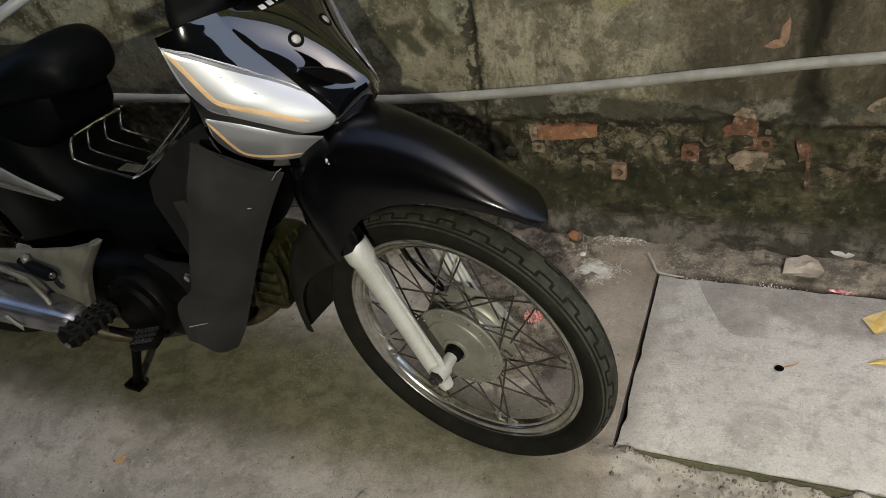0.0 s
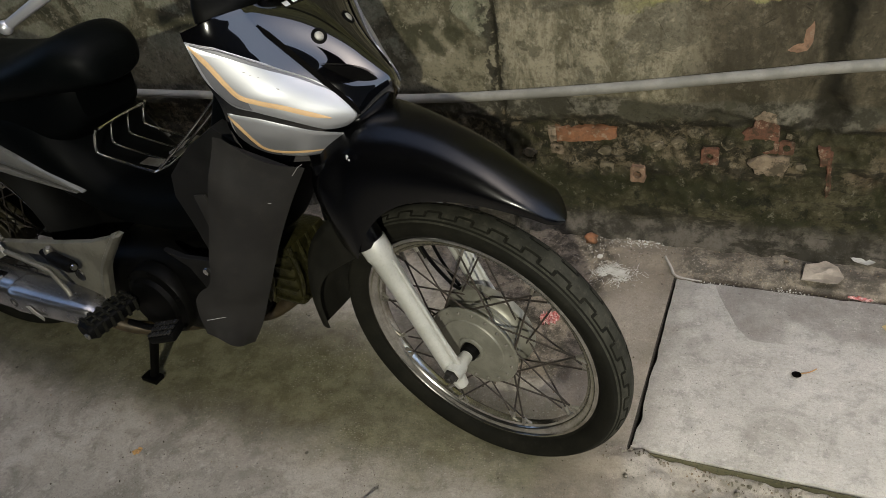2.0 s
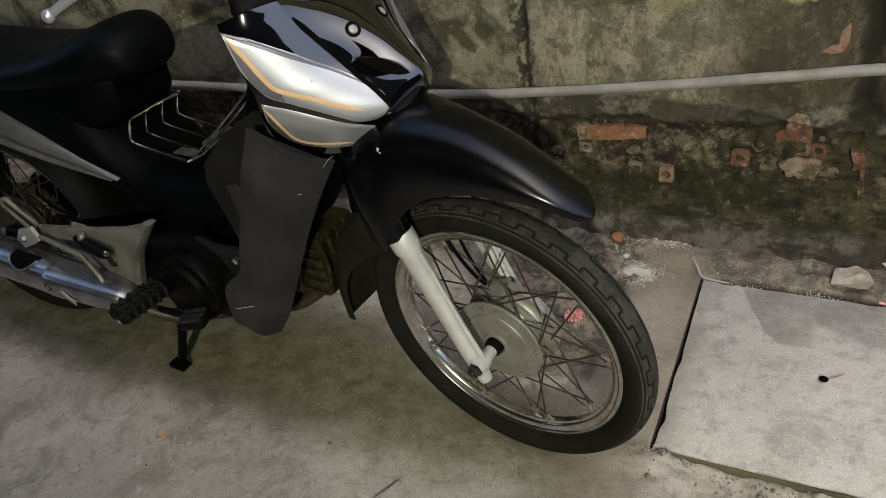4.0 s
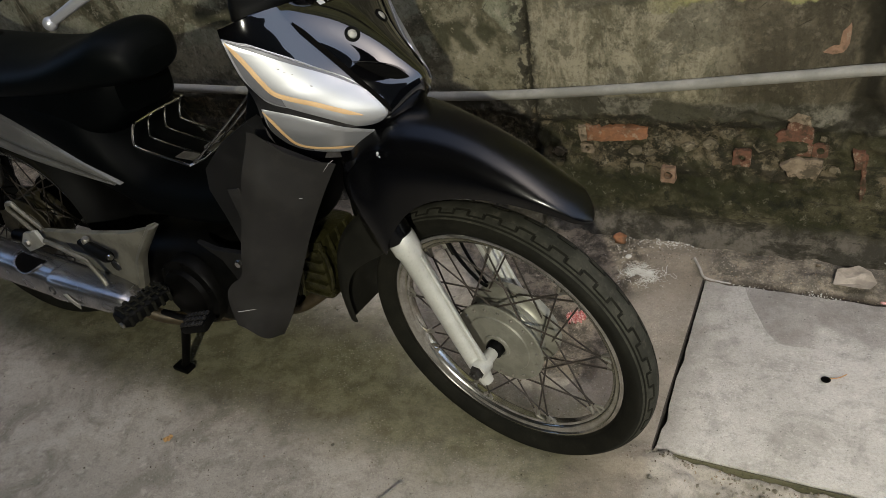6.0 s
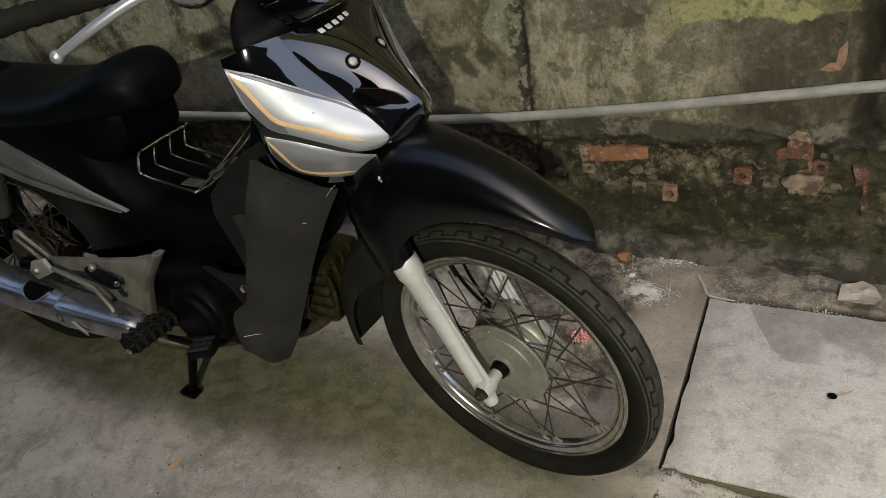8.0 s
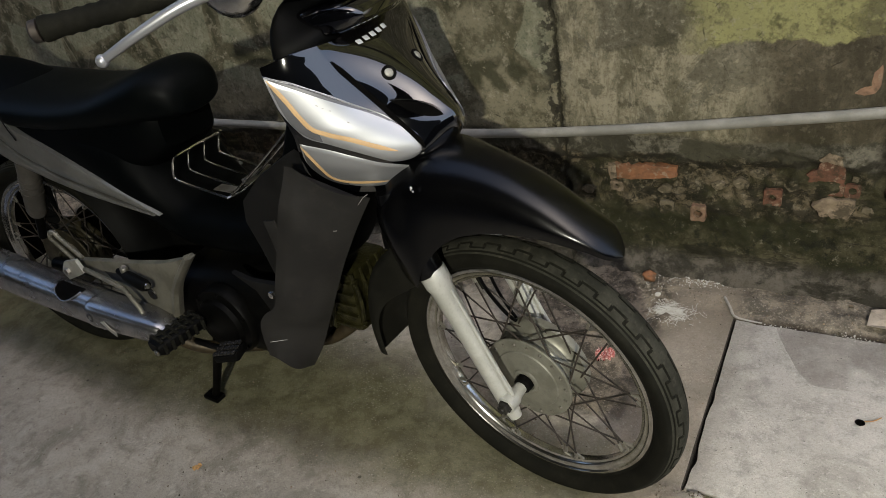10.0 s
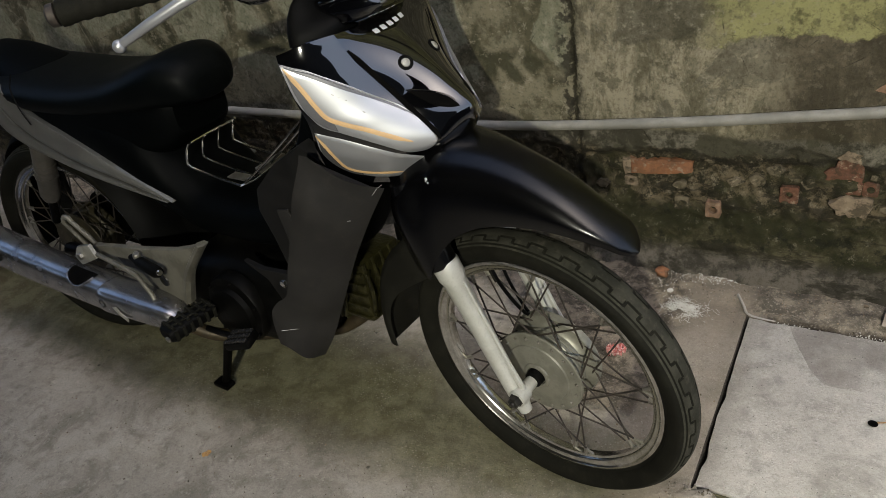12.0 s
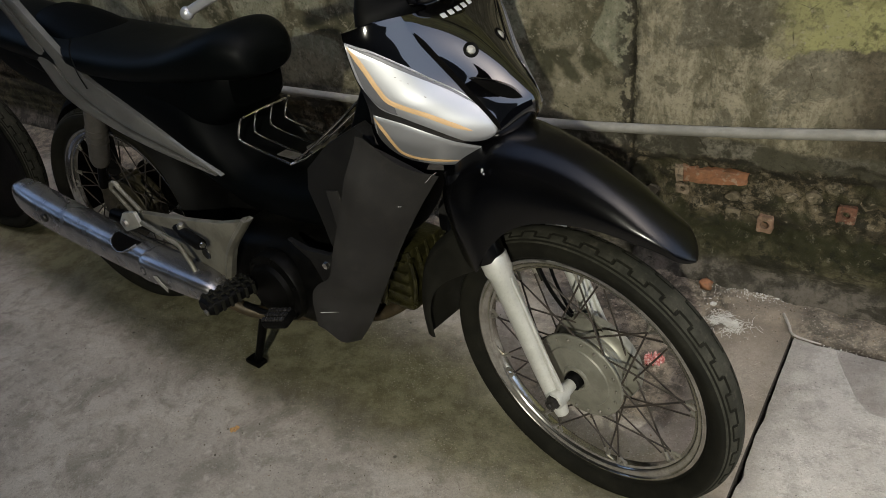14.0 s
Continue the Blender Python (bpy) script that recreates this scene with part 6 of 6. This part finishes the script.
for k, (sx, sz, sw) in enumerate(((-0.60, 0.245, 0.03), (-0.40, 0.262, 0.028), (-0.27, 0.285, 0.03), (-0.22, 0.295, 0.035), 
                                  (-0.47, 0.365, 0.022), (-0.33, 0.340, 0.02), (-0.185, 0.325, 0.03), (-0.11, 0.30, 0.03), (0.035, 0.33, 0.03), (0.05, 0.25, 0.025))):
    rnd = random.Random(40 + k)
    stone("stone", [(sx + sw * rnd.uniform(0.7, 1.1) * math.cos(a) * 0.75, sz + sw * rnd.uniform(0.6, 1.0) * math.sin(a) * 0.5) for a in (2 * math.pi * q / 7 for q in range(7))], rnd.uniform(0.002, 0.006), MORTAR, 0.004, k)


# ---- litter on the ground ----
def crumpled(sx, sy, n, height, seed, fold=9.0):
    """A thin crumpled sheet with an uneven edge."""
    def at(u, v):
        e = 1 + 0.16 * fbm(u * 3, v * 3, seed)
        z = height * (0.5 + fbm(u * fold * 0.3, v * fold * 0.3, seed + 3.0, 3)) + 0.002
        return (u * sx / 2 * e * (1 - 0.22 * v * v), v * sy / 2 * e * (1 - 0.25 * u * u), max(z, 0.0015))
    us = [k / n * 2 - 1 for k in range(n + 1)]
    bm = sheet(us, us, at)
    ext = bmesh.ops.extrude_face_region(bm, geom=list(bm.faces))["geom"]
    bmesh.ops.translate(bm, verts=[v for v in ext if isinstance(v, bmesh.types.BMVert)], vec=(0, 0, 0.0008))
    bmesh.ops.recalc_face_normals(bm, faces=bm.faces)
    return bm


def scrap(outline, height, seed):
    """A torn flat sheet with a few sharp folds."""
    rnd = random.Random(seed)
    bm = bmesh.new()
    rim = [bm.verts.new((x, y, rnd.uniform(0.0, height))) for x, y in outline]
    mid = [bm.verts.new((x * rnd.uniform(0.4, 0.6), y * rnd.uniform(0.4, 0.6), rnd.uniform(0.2, 1.0) * height)) for x, y in outline]
    top = bm.verts.new((0, 0, height * 0.7))
    n = len(rim)
    for i in range(n):
        j = (i + 1) % n
        bm.faces.new((rim[i], rim[j], mid[j]))
        bm.faces.new((rim[i], mid[j], mid[i]))
        bm.faces.new((mid[i], mid[j], top))
    bmesh.ops.subdivide_edges(bm, edges=bm.edges, cuts=2, use_grid_fill=True)
    for v in bm.verts:
        v.co.z = max(0.0, v.co.z + 0.0012 * fbm(v.co.x * 120, v.co.y * 120, seed)) + 0.001
    ext = bmesh.ops.extrude_face_region(bm, geom=list(bm.faces))["geom"]
    bmesh.ops.translate(bm, verts=[v for v in ext if isinstance(v, bmesh.types.BMVert)], vec=(0, 0, 0.0006))
    bmesh.ops.recalc_face_normals(bm, faces=bm.faces)
    return bm


def litter(name, bm, mat, at, label, category, group=""):
    return tagged(part(name, bm, mat, None, "", at, sharp=25), label=label, category=category, group=group)


litter("paper_scrap", scrap([(-0.046, -0.030), (-0.020, -0.042), (0.030, -0.040), (0.044, -0.006), (0.030, 0.030), (0.004, 0.050), (-0.012, 0.036), (-0.040, 0.022)], 0.010, 1), PAPER, pose(0.127, 1.588, 0.012), "crumpled greyish paper scrap lying by the drain slab", "litter")
litter("paper_scrap", scrap([(-0.028, -0.006), (-0.012, -0.018), (0.020, -0.014), (0.028, 0.006), (0.010, 0.010), (-0.004, 0.018), (-0.022, 0.012)], 0.012, 5), WHITE, pose(0.208, 1.652, 0.012, 0, 0, -30), "small crumpled white paper by the wall foot", "litter")
litter("foil_wrapper", crumpled(0.046, 0.032, 14, 0.022, 9.0, 16), PINK, pose(-0.450, 1.293, 0.004, 0, 0, 25), "crumpled pink and red foil sweet wrapper on concrete", "litter")
litter("leaf", scrap([(-0.040, -0.022), (0.0, -0.030), (0.040, -0.026), (0.042, 0.024), (0.0, 0.028), (-0.030, 0.026)], 0.008, 11), YELLOW, pose(0.285, 1.435, 0.001, 0, 0, 40), "curled dry yellow leaf on the drain slab", "leaf", "fallen yellow leaves")
litter("leaf", scrap([(-0.034, 0.0), (-0.015, -0.010), (0.014, -0.012), (0.034, -0.002), (0.012, 0.010), (-0.014, 0.010)], 0.006, 13), YELLOW, pose(0.283, 1.309, 0.001, 0, 0, 15), "narrow dry yellow leaf on the drain slab", "leaf", "fallen yellow leaves")
litter("leaf", crumpled(0.022, 0.016, 8, 0.004, 15.0, 5), TAN, pose(-1.203, 0.679, 0.002, 0, 0, 60), "small tan leaf on the concrete floor", "leaf")


def shard(size, seed, flat=0.5):
    bm = bmesh.new()
    bmesh.ops.create_icosphere(bm, subdivisions=2, radius=size)
    for v in bm.verts:
        v.co *= 1 + 0.5 * fbm(v.co.x * 20 / (size * 20), v.co.y / size, seed + v.co.z / size)
        v.co.z *= flat
    return bm


litter("brick_shard", shard(0.019, 2.0, 0.6), BRICK, pose(-0.432, 1.622, 0.022, 0, 12, 40), "small orange brick shard at the wall foot", "rubble")
litter("stone_chip", shard(0.008, 4.0), WHITE, pose(-0.395, 1.564, 0.010), "small white stone chip at the wall foot", "rubble")
litter("pebble", shard(0.005, 6.0, 0.6), STEEL, pose(-0.190, 0.907, 0.003), "small dark pebble on the concrete", "rubble")
litter("stone_chip", shard(0.006, 8.0), PALE_BRICK, pose(0.046, 1.622, 0.014), "tiny tan stone chip behind the slab", "rubble")
litter("red_scrap", crumpled(0.05, 0.012, 8, 0.006, 21.0), PINK, pose(0.206, 1.528, -0.004, 0, 0, -5), "thin red plastic scrap in the slab joint", "litter")
litter("plastic_strip", tube([(-0.234, 1.588, 0.014), (-0.215, 1.555, 0.010), (-0.199, 1.527, 0.006), (-0.165, 1.520, 0.005), (-0.136, 1.517, 0.006)], [0.0035, 0.0035, 0.003, 0.002, 0.0015], 8, 20), SLAB, None, "torn grey plastic strip at the slab corner", "litter")
litter("twig", tube([(-0.665, 0.690, 0.004), (-0.652, 0.712, 0.006), (-0.641, 0.735, 0.007), (-0.636, 0.741, 0.006), (-0.642, 0.745, 0.004)], 0.0016, 6, 20), STEEL, None, "bent thin wire end on the concrete", "wire")
litter("twig", tube([(0.094, 1.256, 0.003), (0.110, 1.262, 0.004), (0.124, 1.276, 0.004)], 0.0012, 6, 10), TAN, None, "thin dry twig beside the slab hole", "twig")


def crumbs(name, spots, sizes, material, label, seed):
    """Many loose crumbs as one mesh; spots are (x, y, spread x, spread y, count, z)."""
    rnd = random.Random(seed)
    verts, faces = [], []
    for cx, cy, sx, sy, count, z in spots:
        for _ in range(count):
            x, y = cx + rnd.gauss(0, sx), cy + rnd.gauss(0, sy)
            if y > 1.655:
                continue
            r = rnd.uniform(*sizes) * rnd.uniform(0.5, 1.0)
            zz = ground_point(x, y)[2] if z is None else z
            base = len(verts)
            turn = rnd.uniform(0, 6.28)
            for k in range(5):
                a = turn + 2 * math.pi * k / 5
                q = r * rnd.uniform(0.6, 1.15)
                verts.append((x + q * math.cos(a), y + q * math.sin(a), zz - 0.0005))
            for k in range(5):
                a = turn + 2 * math.pi * k / 5 + 0.2
                q = r * rnd.uniform(0.3, 0.7)
                verts.append((x + q * math.cos(a), y + q * math.sin(a), zz + r * rnd.uniform(0.5, 0.9)))
            for k in range(5):
                j = (k + 1) % 5
                faces.append((base + k, base + j, base + 5 + j, base + 5 + k))
            faces.append(tuple(base + 5 + k for k in range(5)))
    data = bpy.data.meshes.new(name)
    data.from_pydata(verts, [], faces)
    data.materials.append(material)
    return tagged(new(name, data), label=label, category="rubble", kind="stuff")


crumbs("lime_crumbs", [(-0.34, 1.640, 0.050, 0.010, 220, None), (-0.40, 1.590, 0.03, 0.02, 90, None), (-0.29, 1.635, 0.03, 0.010, 120, None), (0.055, 1.520, 0.02, 0.006, 40, 0.002), (-0.10, 1.52, 0.03, 0.004, 20, 0.0)], (0.0008, 0.0030), WHITE, "white lime crumbs along the wall foot", 3)
crumbs("grit", [(-0.7, 1.1, 0.5, 0.25, 260, None), (-0.9, 0.75, 0.5, 0.15, 220, None), (-0.3, 1.58, 0.25, 0.05, 200, None), (0.1, 1.60, 0.15, 0.03, 120, None), (-0.12, 0.93, 0.08, 0.03, 40, None), (0.1, 0.945, 0.12, 0.02, 60, None), (0.0, 0.966, 0.15, 0.005, 120, None)], (0.0008, 0.0032), PALE_BRICK, "loose grit strewn over the concrete floor", 4)
crumbs("dark_grit", [(-0.8, 1.0, 0.6, 0.3, 110, None), (-0.35, 1.60, 0.2, 0.04, 160, None), (-1.3, 0.66, 0.3, 0.08, 90, None), (-0.05, 1.53, 0.2, 0.004, 60, -0.004)], (0.0008, 0.0032), MORTAR, "dark specks of dirt on the concrete floor", 5)


crumbs("rubble_chips", [(0.02, 0.966, 0.16, 0.005, 60, None), (0.0, 0.945, 0.14, 0.012, 26, None)], (0.0025, 0.0075), ROUGHCAST, "broken concrete chips along the slab edge", 8)


def fibres():
    rnd = random.Random(11)
    bm = bmesh.new()
    for _ in range(420):
        x, y = -0.345 + rnd.gauss(0, 0.024), 1.506 + rnd.gauss(0, 0.018)
        a, bend = rnd.uniform(0, 3.14), rnd.uniform(-0.8, 0.8)
        size = rnd.uniform(0.010, 0.034)
        pts = []
        for k in range(5):
            u = k / 4 - 0.5
            aa = a + bend * u
            pts.append((x + size * u * math.cos(aa), y + size * u * math.sin(aa), 0.004 + 0.004 * rnd.random()))
        tube(pts, 0.0005, 4, bm=bm)
    return bm


litter("shredded_fibre", fibres(), WHITE, None, "tangle of frayed white sack fibre on the ground", "litter")["kind"] = "stuff"
